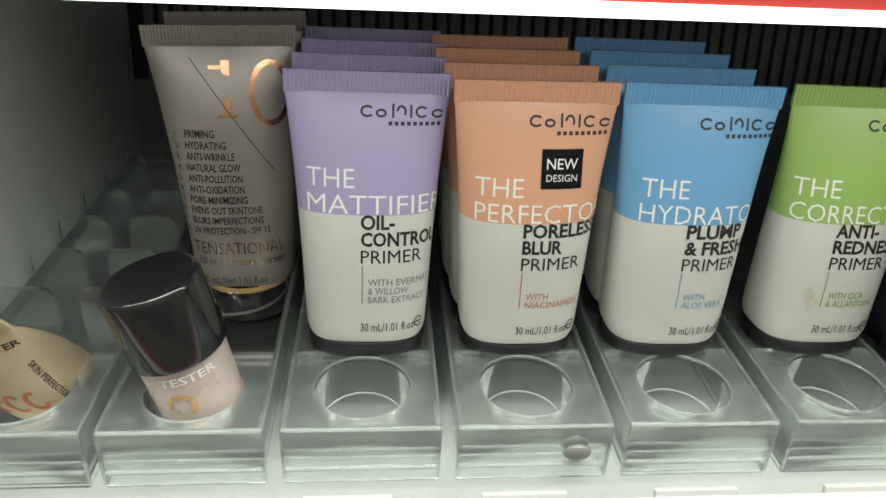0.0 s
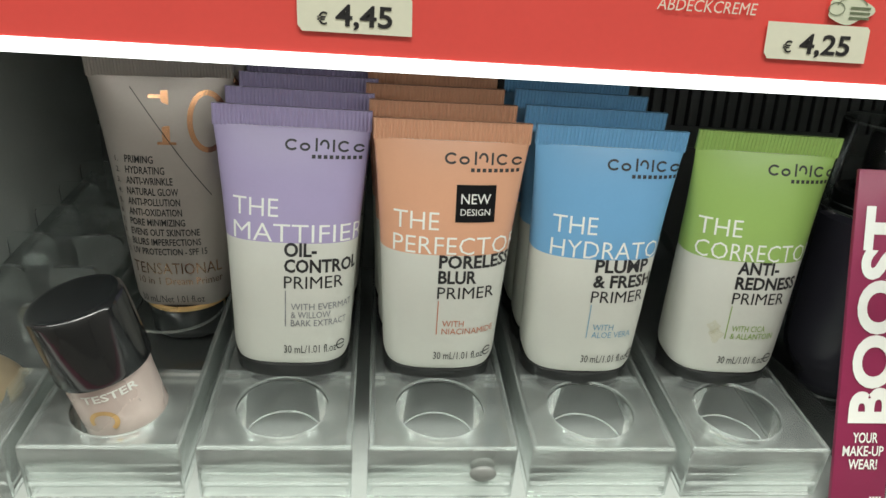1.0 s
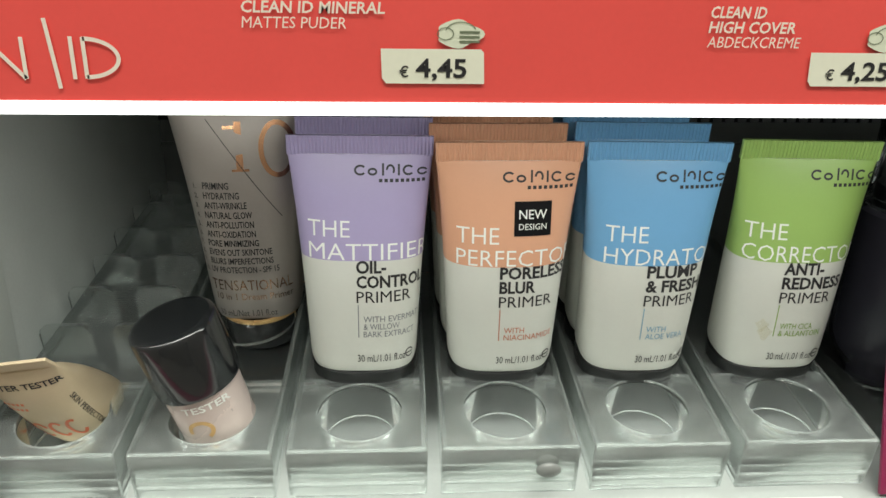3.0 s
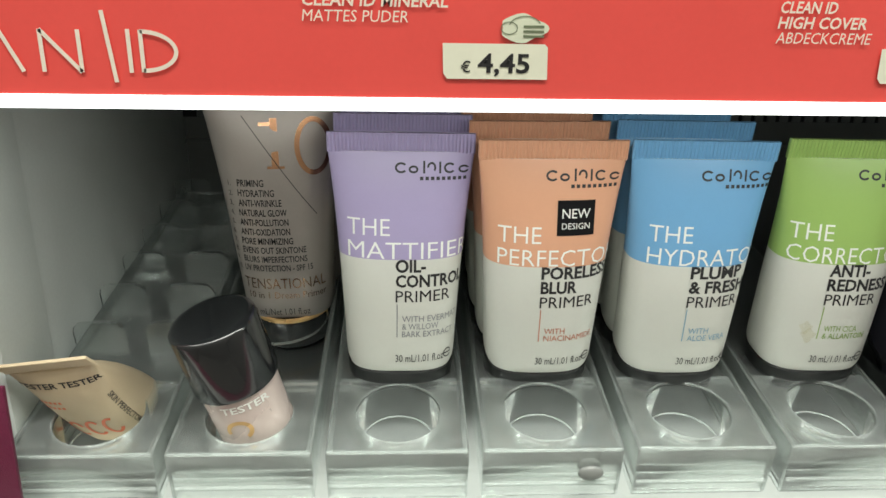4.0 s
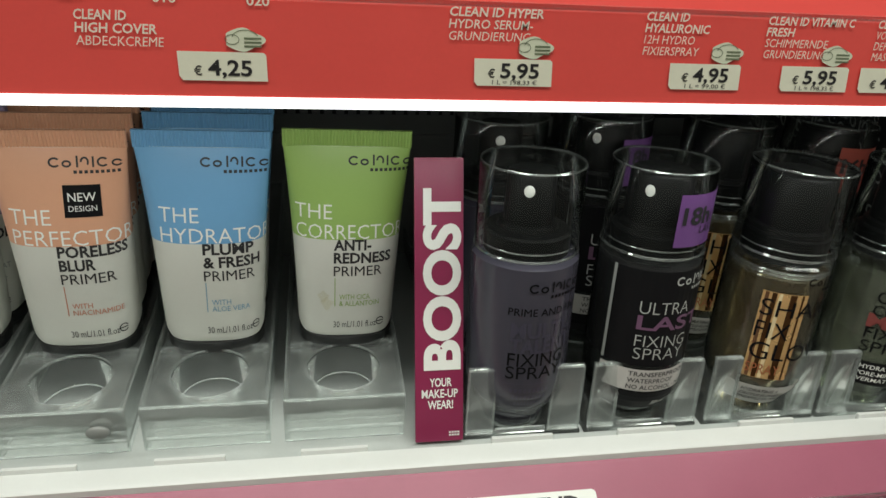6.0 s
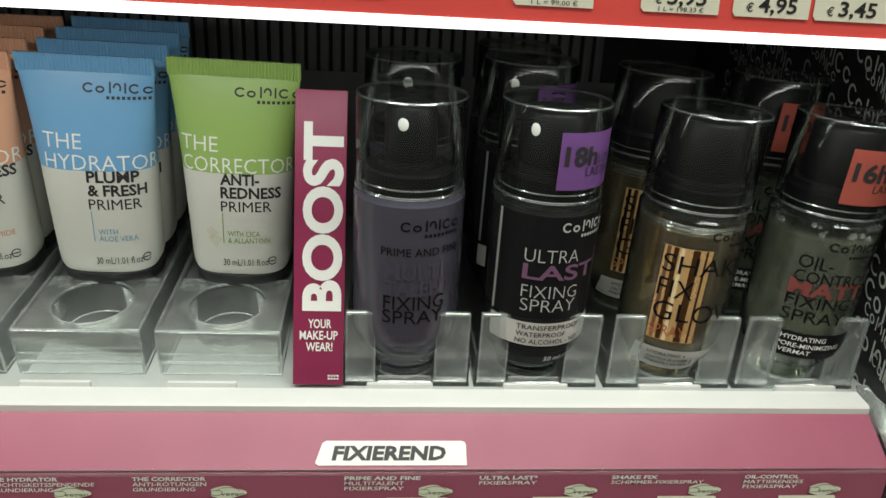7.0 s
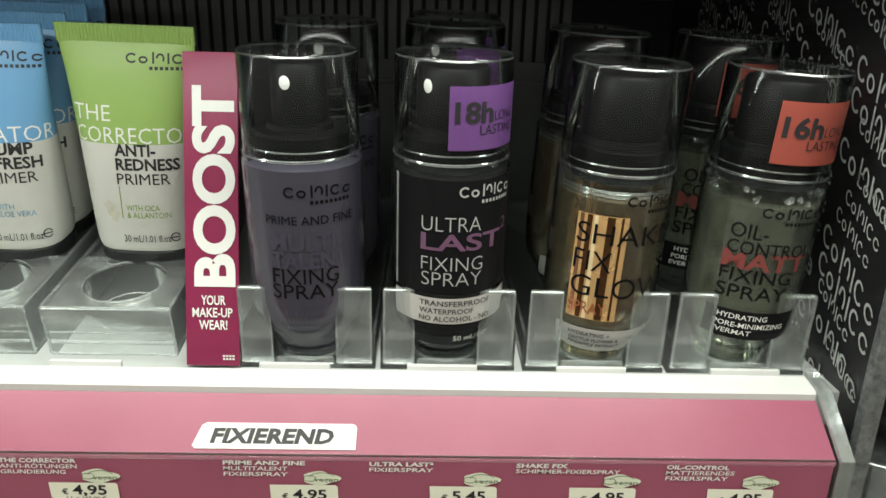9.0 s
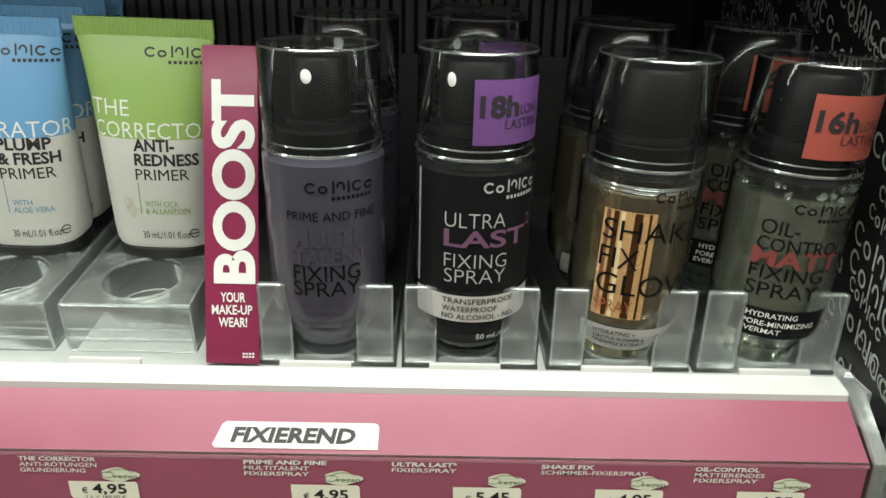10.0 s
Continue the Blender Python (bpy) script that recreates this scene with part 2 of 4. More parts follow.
def ring(bm, x, z, rx, rz, w, n=18, slot=0, a0=0, a1=360):
    last = None
    for i in range(n + 1):
        a = radians(a0 + (a1 - a0) * i / n)
        p = bm.verts.new((x + rx * math.cos(a), 0, z + rz * math.sin(a)))
        q = bm.verts.new((x + (rx - w) * math.cos(a), 0, z + (rz - w) * math.sin(a)))
        if last:
            f = bm.faces.new((last[0], p, q, last[1]))
            f.material_index = slot
        last = (p, q)


def wordmark(bm, x, z, width, height, stroke=0.14, slot=0):
    """The brand's mark as a row of plain thin rings and strokes."""
    w = stroke * height
    k = width / 6.6
    for shape, wide, tall, c, a0, a1 in (("ring", 1.10, 0.86, 0.55, 40, 320), ("ring", 0.86, 0.62, 1.62, 0, 360), ("bar", 0, 0.98, 2.55, 0, 0), ("ring", 0.80, 0.90, 3.20, -40, 180), ("bar", 0, 0.92, 3.95, 0, 0), ("ring", 1.05, 0.86, 4.80, 40, 320), ("ring", 0.98, 0.66, 6.05, 20, 340)):
        cx, h, r = x + c * k, height * tall, wide * k / 2
        if shape == "ring":
            ring(bm, cx, z + h / 2, r, h / 2, w, 18, slot, a0, a1)
        else:
            bar(bm, cx - w / 2, z, cx + w / 2, z + h, 1, slot)


def dashes(bm, x, z, width, height, n):
    """A row of short bars in place of fine print."""
    for i in range(n):
        bar(bm, x + width * i / n, z, x + width * (i + 0.62) / n, z + height)


def bent(bm, surface):
    """Lays flat writing on a curved surface: surface(s, h) gives the place."""
    for v in bm.verts:
        v.co = surface(v.co.x, v.co.z)
    bmesh.ops.recalc_face_normals(bm, faces=bm.faces[:])
    return bm


def flat_print(name, bm, mat, parent, label=""):
    return part(name, bm, mat, parent, label, smooth=0)


# ---- plan ----
SLOPE = 10.0
TRAY_Z = -0.003
BAY_L, BAY_R = -0.092, 0.392
BACK = 0.20
SHELF_Z = -0.0055
FRONT = -0.036
SIGN_X1 = 0.382


def on_slope(x, v, w, lean=0.0, turn=0.0, tip=0.0):
    """A pose standing on the sloping trays: x along the shelf, v up the slope, w off it."""
    return pose(0, 0, TRAY_Z, SLOPE) @ pose(x, v, w) @ pose(0, 0, 0, tip, lean, turn)

# ---- structure ----
def setting(name, bm, mat, label, category, smooth=40):
    return tagged(mesh_object(name, bm, mat, smooth), label, category, kind="structure")


setting("shelf_board", box((BAY_L, -0.013, SHELF_Z - 0.012), (BAY_R, BACK, SHELF_Z), 0.0006), M["shelf"], "grey painted shelf board under clear trays", "shelf")
setting("wall_left", box((BAY_L - 0.004, 0.036, SHELF_Z - 0.05), (BAY_L, BACK, 0.2)), M["wall"], "dark grey side wall of the shelf bay", "wall")
setting("wall_left_front", box((BAY_L - 0.006, 0.008, SHELF_Z - 0.05), (BAY_L + 0.001, 0.0358, 0.2), 0.0008), M["wall_light"], "pale grey front edge of the side wall", "wall")
wall_back = setting("wall_back", box((BAY_L - 0.01, BACK, SHELF_Z - 0.05), (BAY_R + 0.02, BACK + 0.004, 0.2)), M["back"], "black back wall with a slotted band", "wall")
setting("trim", box((BAY_L, BACK - 0.0025, 0.0665), (BAY_R, BACK - 0.0001, 0.0685), 0.0004), M["back"], "black ledge across the back wall", "trim")
setting("ceiling_shelf", box((BAY_L, -0.026, 0.1195), (BAY_R, BACK, 0.1245)), M["wall"], "grey underside of the shelf above", "shelf")


# shelf edge with its sign: a sloping top face and an upright face, both behind a clear cover
def shelf_edge(name, z, x0, x1, depth, mat, label):
    e = thing(name, label, "shelf sign", kind="structure")
    part("slope_face", extrude_profile([(-0.0205, z - 0.0044), (FRONT, z - 0.0150), (FRONT + 0.0016, z - 0.0166), (-0.0205, z - 0.0060)], x0, x1), mat, e)
    part("front_face", extrude_profile([(FRONT, z - 0.0162), (FRONT, z - depth), (FRONT + 0.0016, z - depth), (FRONT + 0.0016, z - 0.0162)], x0, x1), mat, e)
    part("crease_rail", extrude_profile([(FRONT - 0.0006, z - 0.0150), (FRONT - 0.0008, z - 0.0166), (FRONT + 0.0004, z - 0.0166), (FRONT + 0.0008, z - 0.0146)], x0, x1), M["acrylic"], e, "clear plastic crease of the sign cover")
    part("lip", extrude_profile([(-0.0122, z - 0.0005), (-0.0195, z - 0.0016), (-0.0203, z - 0.0024), (-0.0203, z - 0.0052), (-0.0122, z - 0.0052)], x0, x1), M["lip"], e, "white plastic lip")
    return e


lower_sign = shelf_edge("lower_shelf_sign", 0.0, -0.60, SIGN_X1 - 0.004, 0.040, M["pink"], "pink sloping shelf-edge sign with white lip")
upper_sign = shelf_edge("upper_shelf_sign", 0.1580, -0.60, 0.60, 0.0390, M["red"], "red shelf-edge price sign above the tubes")
part("light_strip", box((-0.60, FRONT - 0.0004, 0.1163), (0.60, FRONT + 0.0085, 0.1190), 0.0005), M["strip"], upper_sign, "glowing white light strip")

# clear end cap of the lower sign
end_cap = thing("sign_end_cap", "clear plastic end cap of the pink sign", "end cap", kind="structure")
part("plate", extrude_profile([(-0.0115, 0.001), (-0.021, -0.001), (FRONT - 0.0022, -0.0140), (FRONT - 0.0022, -0.042), (-0.0115, -0.042)], SIGN_X1 - 0.0035, SIGN_X1 - 0.0005), M["acrylic"], end_cap)
part("rim", extrude_profile([(-0.0110, 0.0016), (-0.0212, -0.0004), (FRONT - 0.0030, -0.0136), (FRONT - 0.0022, -0.0148), (-0.0208, -0.0018), (-0.0110, 0.0004)], SIGN_X1 - 0.004, SIGN_X1), M["tab_edge"], end_cap)
part("front_rim", extrude_profile([(FRONT - 0.0030, -0.0136), (FRONT - 0.0030, -0.042), (FRONT - 0.0021, -0.042), (FRONT - 0.0021, -0.0144)], SIGN_X1 - 0.004, SIGN_X1), M["tab_edge"], end_cap)

# the fixture above and below, and the aisle around it
setting("cabinet_below", box((-0.60, -0.010, -1.2), (0.60, BACK + 0.004, -0.056), 0.002), M["fixture"], "black cabinet below the shelf", "cabinet")
setting("cabinet_above", box((-0.60, -0.010, 0.2005), (0.60, BACK + 0.004, 1.0), 0.002), M["fixture"], "black fixture above the shelf", "cabinet")
setting("floor", box((-0.9, -1.4, -1.22), (1.2, 0.23, -1.2)), M["floor"], "pale tiled shop floor", "floor")
setting("ceiling", box((-0.9, -1.4, 1.6), (1.2, 0.23, 1.62)), M["ceiling"], "white shop ceiling", "ceiling")
setting("wall_shop_behind", box((-0.9, -1.42, -1.2), (1.2, -1.4, 1.6)), M["room"], "plain shop wall across the aisle", "wall")
setting("wall_shop_left", box((-0.92, -1.4, -1.2), (-0.9, 0.23, 1.6)), M["room"], "plain shop wall", "wall")
setting("wall_shop_right", box((1.2, -1.4, -1.2), (1.22, 0.23, 1.6)), M["room"], "plain shop wall", "wall")
setting("wall_shop_front", box((-0.9, 0.21, -1.2), (1.2, 0.23, 1.6)), M["room"], "plain shop wall behind the display", "wall")


# ---- clear trays ----
TRAY_W, TRAY_H, TRAY_D = 0.0405, 0.0185, 0.185
HOLE_V, HOLE_R = 0.0172, 0.0132


def plate_with_hole(x0, x1, v0, v1, cx, cv, r, w0, w1, n=40):
    bm = bmesh.new()
    layers = []
    for w in (w0, w1):
        inner, outer = [], []
        for i in range(n):
            a = 2 * math.pi * i / n + math.pi / 4
            c, s = math.cos(a), math.sin(a)
            inner.append(bm.verts.new((cx + r * c, cv + r * s, w)))
            k = 1 / max(abs(c), abs(s))
            px, pv = c * k, s * k
            outer.append(bm.verts.new((cx + px * ((x1 - cx) if px > 0 else (cx - x0)), cv + pv * ((v1 - cv) if pv > 0 else (cv - v0)), w)))
        layers.append((inner, outer))
    (i0, o0), (i1, o1) = layers
    for i in range(n):
        j = (i + 1) % n
        bm.faces.new((i1[i], o1[i], o1[j], i1[j]))
        bm.faces.new((i0[j], o0[j], o0[i], i0[i]))
        bm.faces.new((i0[i], i1[i], i1[j], i0[j]))
        bm.faces.new((o0[j], o1[j], o1[i], o0[i]))
    bmesh.ops.recalc_face_normals(bm, faces=bm.faces[:])
    return bm


def torus(cx, cv, w, r, t, n=48, m=6):
    bm = bmesh.new()
    rows = []
    for i in range(n):
        a = 2 * math.pi * i / n
        rows.append([bm.verts.new((cx + (r + t * math.cos(2 * math.pi * k / m)) * math.cos(a), cv + (r + t * math.cos(2 * math.pi * k / m)) * math.sin(a), w + t * math.sin(2 * math.pi * k / m))) for k in range(m)])
    for i in range(n):
        for k in range(m):
            bm.faces.new((rows[i][k], rows[(i + 1) % n][k], rows[(i + 1) % n][(k + 1) % m], rows[i][(k + 1) % m]))
    return bm


def tube_tray(x0, label, pocket=False):
    t = thing("tube_tray", label, "display tray", "clear trays for tubes", m=on_slope(x0, 0, 0))
    W, H, D = TRAY_W, TRAY_H, TRAY_D
    part("front_wall", box((0, 0, 0), (W, 0.0013, H), 0.0004), M["front"], t)
    part("side_wall", box((0, 0.0014, 0), (0.0013, D, H), 0.0003), M["side"], t)
    part("side_wall", box((W - 0.0013, 0.0014, 0), (W, D, H), 0.0003), M["side"], t)
    part("front_plate", plate_with_hole(0.0014, W - 0.0014, 0.0014, 0.033, W / 2, HOLE_V, HOLE_R, H - 0.0014, H - 0.0002), M["plate"], t)
    if pocket:
        part("low_plate", box((0.0014, 0.0331, 0.0012), (W - 0.0014, D, 0.0024), 0.0003), M["acrylic"], t)
        part("pocket_rim", torus(W / 2 + 0.001, 0.072, H - 0.002, 0.0170, 0.0004), M["fine_rim"], t, "round rim of the standing pocket")
    else:
        part("standing_plate", box((0.0014, 0.0331, H - 0.0030), (W - 0.0014, D, H - 0.0018), 0.0003), M["plate"], t)
    well = lathe([(0.0, 0.0042), (0.006, 0.0038), (0.0105, 0.0050), (0.0124, 0.0080), (HOLE_R - 0.0002, H - 0.0016)], 36, centre=(W / 2, HOLE_V))
    part("tester_well", well, M["well"], t, "round clear tester well")
    part("well_rim", torus(W / 2, HOLE_V, H - 0.0003, HOLE_R, 0.0003), M["tab_edge"], t)
    part("well_base_ring", torus(W / 2, HOLE_V, 0.0066, 0.0112, 0.00025), M["edge"], t)
    # pale crescent painted as the strip light's glint on the well bottom
    part("well_glint", lathe([(0.0036, 0.0048), (0.0085, 0.0058), (0.0122, 0.0092)], 20, (212, 328), centre=(W / 2, HOLE_V)), M["glint"], t)
    e = add_box(bmesh.new(), (0.0002, -0.0003, H - 0.0007), (W - 0.0002, 0.0004, H + 0.0002), 0.0003)
    part("front_edge", e, M["edge"], t)
    part("bottom_edge", box((0.0006, -0.0009, 0.0050), (W - 0.0006, 0.0002, 0.0062), 0.0004), M["edge"], t)
    part("front_step", box((0.0006, -0.0004, 0.0088), (W - 0.0006, 0.0002, 0.0094), 0.0002), M["tab_edge"], t)
    for a in (0.0, W):
        part("corner_edge", box((a - 0.0003, -0.0004, 0.001), (a + 0.0003, 0.0003, H), 0.0002), M["edge"], t)
        part("top_edge", box((a - 0.0003, 0.0004, H - 0.0004), (a + 0.0003, D, H + 0.0002), 0.0002), M["tab_edge"], t)
    return t


first_tray = tube_tray(0.0, "clear acrylic tube tray with an empty round tester well")
for x in (0.0452, 0.0905, 0.1362):
    copy_thing(first_tray, on_slope(x, 0, 0))
tube_tray(-0.0450, "clear acrylic tube tray holding a tester roller", pocket=True)
tagged(copy_thing(first_tray, on_slope(-0.0895, 0, 0)), "clear acrylic tube tray holding a tester tube")

# clear divider tabs of the two end trays
for k in range(6):
    v = 0.050 + k * 0.024
    for x in (-0.0800, -0.0560):
        d = thing("divider_tab", "rounded clear plastic divider tab on the empty tray", "divider", "divider tabs", m=on_slope(x, v, TRAY_H - 0.0025))
        bm = bmesh.new()
        outline = [(-0.0085, 0), (0.0085, 0), (0.0085, 0.0095)] + [(0.0085 - 0.004 + 0.004 * math.cos(radians(a)), 0.0095 + 0.004 * math.sin(radians(a))) for a in (30, 60, 90)] + [(-0.0045 - 0.004 * math.sin(radians(a)), 0.0095 + 0.004 * math.cos(radians(a))) for a in (0, 30, 60, 90)]
        fr = [bm.verts.new((px, -0.0005, pz)) for px, pz in outline]
        bk = [bm.verts.new((px, 0.0005, pz)) for px, pz in outline]
        bm.faces.new(fr)
        bm.faces.new(bk[::-1])
        for i in range(len(fr)):
            j = (i + 1) % len(fr)
            bm.faces.new((fr[j], fr[i], bk[i], bk[j]))
        part("tab", bm, M["divider"], d)
        rim = bmesh.new()
        for (ax, az), (bx, bz) in zip(outline[2:], outline[3:]):
            n = max(1, int(abs(bx - ax) / 0.004))
            f = [rim.verts.new(c) for c in ((ax, -0.0007, az), (bx, -0.0007, bz), (bx, 0.0007, bz), (ax, 0.0007, az))]
            rim.faces.new(f)
        part("rim", rim, M["edge"], d)


def bottle_tray(x0, x1, gap0, gap1):
    """Tray with two upright clear tabs at the front and a gap between them."""
    t = thing("bottle_tray", "clear acrylic bottle tray with two upright front tabs", "display tray", "clear trays for bottles", m=pose(x0, -0.0028, SHELF_Z + 0.0004, 3))
    W = x1 - x0
    part("base_plate", box((0, 0.0, 0), (W, 0.185, 0.0015), 0.0004), M["acrylic"], t)
    for a, b in ((0.0012, gap0 - x0), (gap1 - x0, W - 0.0012)):
        tab = part("front_tab", box((a, 0, 0.0016), (b, 0.0016, 0.0285), 0.0005), M["tab"], t)
        e = bmesh.new()
        add_box(e, (a, -0.0003, 0.0279), (b, 0.0018, 0.0288), 0.0003)
        add_box(e, (a - 0.0002, -0.0003, 0.0020), (a + 0.0005, 0.0012, 0.0280), 0.0002)
        add_box(e, (b - 0.0005, -0.0003, 0.0020), (b + 0.0002, 0.0012, 0.0280), 0.0002)
        add_box(e, (a, -0.0004, 0.0030), (b, 0.0004, 0.0040), 0.0002)
        part("tab_edge", e, M["tab_edge"], tab)
    for a in (0.0, W - 0.0011):
        part("side_wall", box((a, 0.0018, 0.0016), (a + 0.0011, 0.185, 0.0120), 0.0003), M["acrylic"], t)
        part("side_edge", box((a, 0.0018, 0.0120), (a + 0.0011, 0.185, 0.0125), 0.0002), M["fine_rim"], t)
    part("stop", box((gap0 - x0 + 0.001, -0.0006, 0.0016), (gap1 - x0 - 0.001, 0.0010, 0.0040), 0.0005), M["tab_edge"], t)
    return t


for x0, x1, g0, g1 in ((0.1975, 0.2415, 0.2085, 0.2290), (0.2430, 0.2870, 0.2540, 0.2745), (0.2895, 0.3360, 0.3010, 0.3235), (0.3372, 0.3830, 0.3500, 0.3705)):
    bottle_tray(x0, x1, g0, g1)

# white tabs along the lip
for x in (-0.086, -0.040, 0.006, 0.0505, 0.0955, 0.1415, 0.2060, 0.2520, 0.2990, 0.3480):
    tab = mesh_object("label_tab", box((x, -0.0122, SHELF_Z), (x + 0.022, -0.0105, 0.0012), 0.0004), M["lip"])
    tagged(tab, "small white plastic tab behind the shelf lip", "tab", "lip tabs")


# ---- primer tubes ----
def oval(a, b, n_exp, th):
    c, s = math.cos(th), math.sin(th)
    return a * math.copysign(abs(c) ** (2 / n_exp), c), b * math.copysign(abs(s) ** (2 / n_exp), s)


class TubeShape:
    """A squeezed tube: oval at its foot, flat at its sealed end."""

    def __init__(self, foot, top, deep, h0, h1, power=2.3):
        self.foot, self.top, self.deep, self.h0, self.h1, self.power = foot, top, deep, h0, h1, power
        self.cache = {}

    def section(self, h):
        k = min(1.0, max(0.0, (h - self.h0) / (self.h1 - self.h0)))
        a = self.foot + (self.top - self.foot) * (0.55 * k + 0.45 * k ** 2.2)
        b = self.deep * (1 - k ** self.power) + 0.0011
        if k < 0.06:
            r = 1 - 0.05 * (1 - k / 0.06) ** 2
            a, b = a * r, b * r
        return a, b, 2.2 + 0.8 * (1 - k)

    def at(self, s, h, lift=0.00012):
        """The place s metres of arc right of the front's middle, h up."""
        key = round(h, 4)
        if key not in self.cache:
            a, b, e = self.section(h)
            pts = np.array([oval(a, b, e, -math.pi / 2 + i * math.pi / 120) for i in range(-119, 120)])
            arc = np.r_[0, np.cumsum(np.hypot(*np.diff(pts, axis=0).T))]
            arc -= arc[119]
            self.cache[key] = (pts, arc)
        pts, arc = self.cache[key]
        x, y = np.interp(s, arc, pts[:, 0]), np.interp(s, arc, pts[:, 1])
        dx = np.interp(s + 1e-4, arc, pts[:, 0]) - np.interp(s - 1e-4, arc, pts[:, 0])
        dy = np.interp(s + 1e-4, arc, pts[:, 1]) - np.interp(s - 1e-4, arc, pts[:, 1])
        n = Vector((dy, -dx, 0)).normalized() * lift
        return Vector((x, y, h)) + n

    def skin(self, levels, slots, n=48):
        bm = bmesh.new()
        rings = []
        for h in levels:
            a, b, e = self.section(h)
            rings.append([bm.verts.new((*oval(a, b, e, 2 * math.pi * i / n), h)) for i in range(n)])
        for r, (p, q) in enumerate(zip(rings, rings[1:])):
            for i in range(n):
                f = bm.faces.new((p[i], p[(i + 1) % n], q[(i + 1) % n], q[i]))
                f.material_index = slots[r]
        bm.faces.new(rings[0][::-1])
        bm.faces.new(rings[-1])
        return bm


def crimp(half, z0, z1, thick, ribs):
    """The sealed end, with fine upright ribs."""
    bm = bmesh.new()
    n = ribs * 2
    rows = {}
    for side in (-1, 1):
        for z in (z0, z0 + 0.0005, z1 - 0.0005, z1):
            row = []
            for i in range(n + 1):
                x = -half + 2 * half * i / n
                d = thick * (1.0 if i % 2 else 0.55) if z0 < z < z1 else thick * 0.7
                row.append(bm.verts.new((x * (1.0 if z > z0 else 0.994), side * d, z)))
            rows[side, z] = row
        zs = (z0, z0 + 0.0005, z1 - 0.0005, z1)
        for za, zb in zip(zs, zs[1:]):
            for i in range(n):
                bm.faces.new((rows[side, za][i], rows[side, za][i + 1], rows[side, zb][i + 1], rows[side, zb][i]))
    a, b = rows[-1, z1], rows[1, z1]
    for i in range(n):
        bm.faces.new((a[i], a[i + 1], b[i + 1], b[i]))
    for i in (0, n):
        for za, zb in zip(zs, zs[1:]):
            bm.faces.new((rows[-1, za][i], rows[-1, zb][i], rows[1, zb][i], rows[1, za][i]))
    bmesh.ops.recalc_face_normals(bm, faces=bm.faces[:])
    return bm


PRIMER = TubeShape(0.0174, 0.0219, 0.0122, 0.0052, 0.0743)


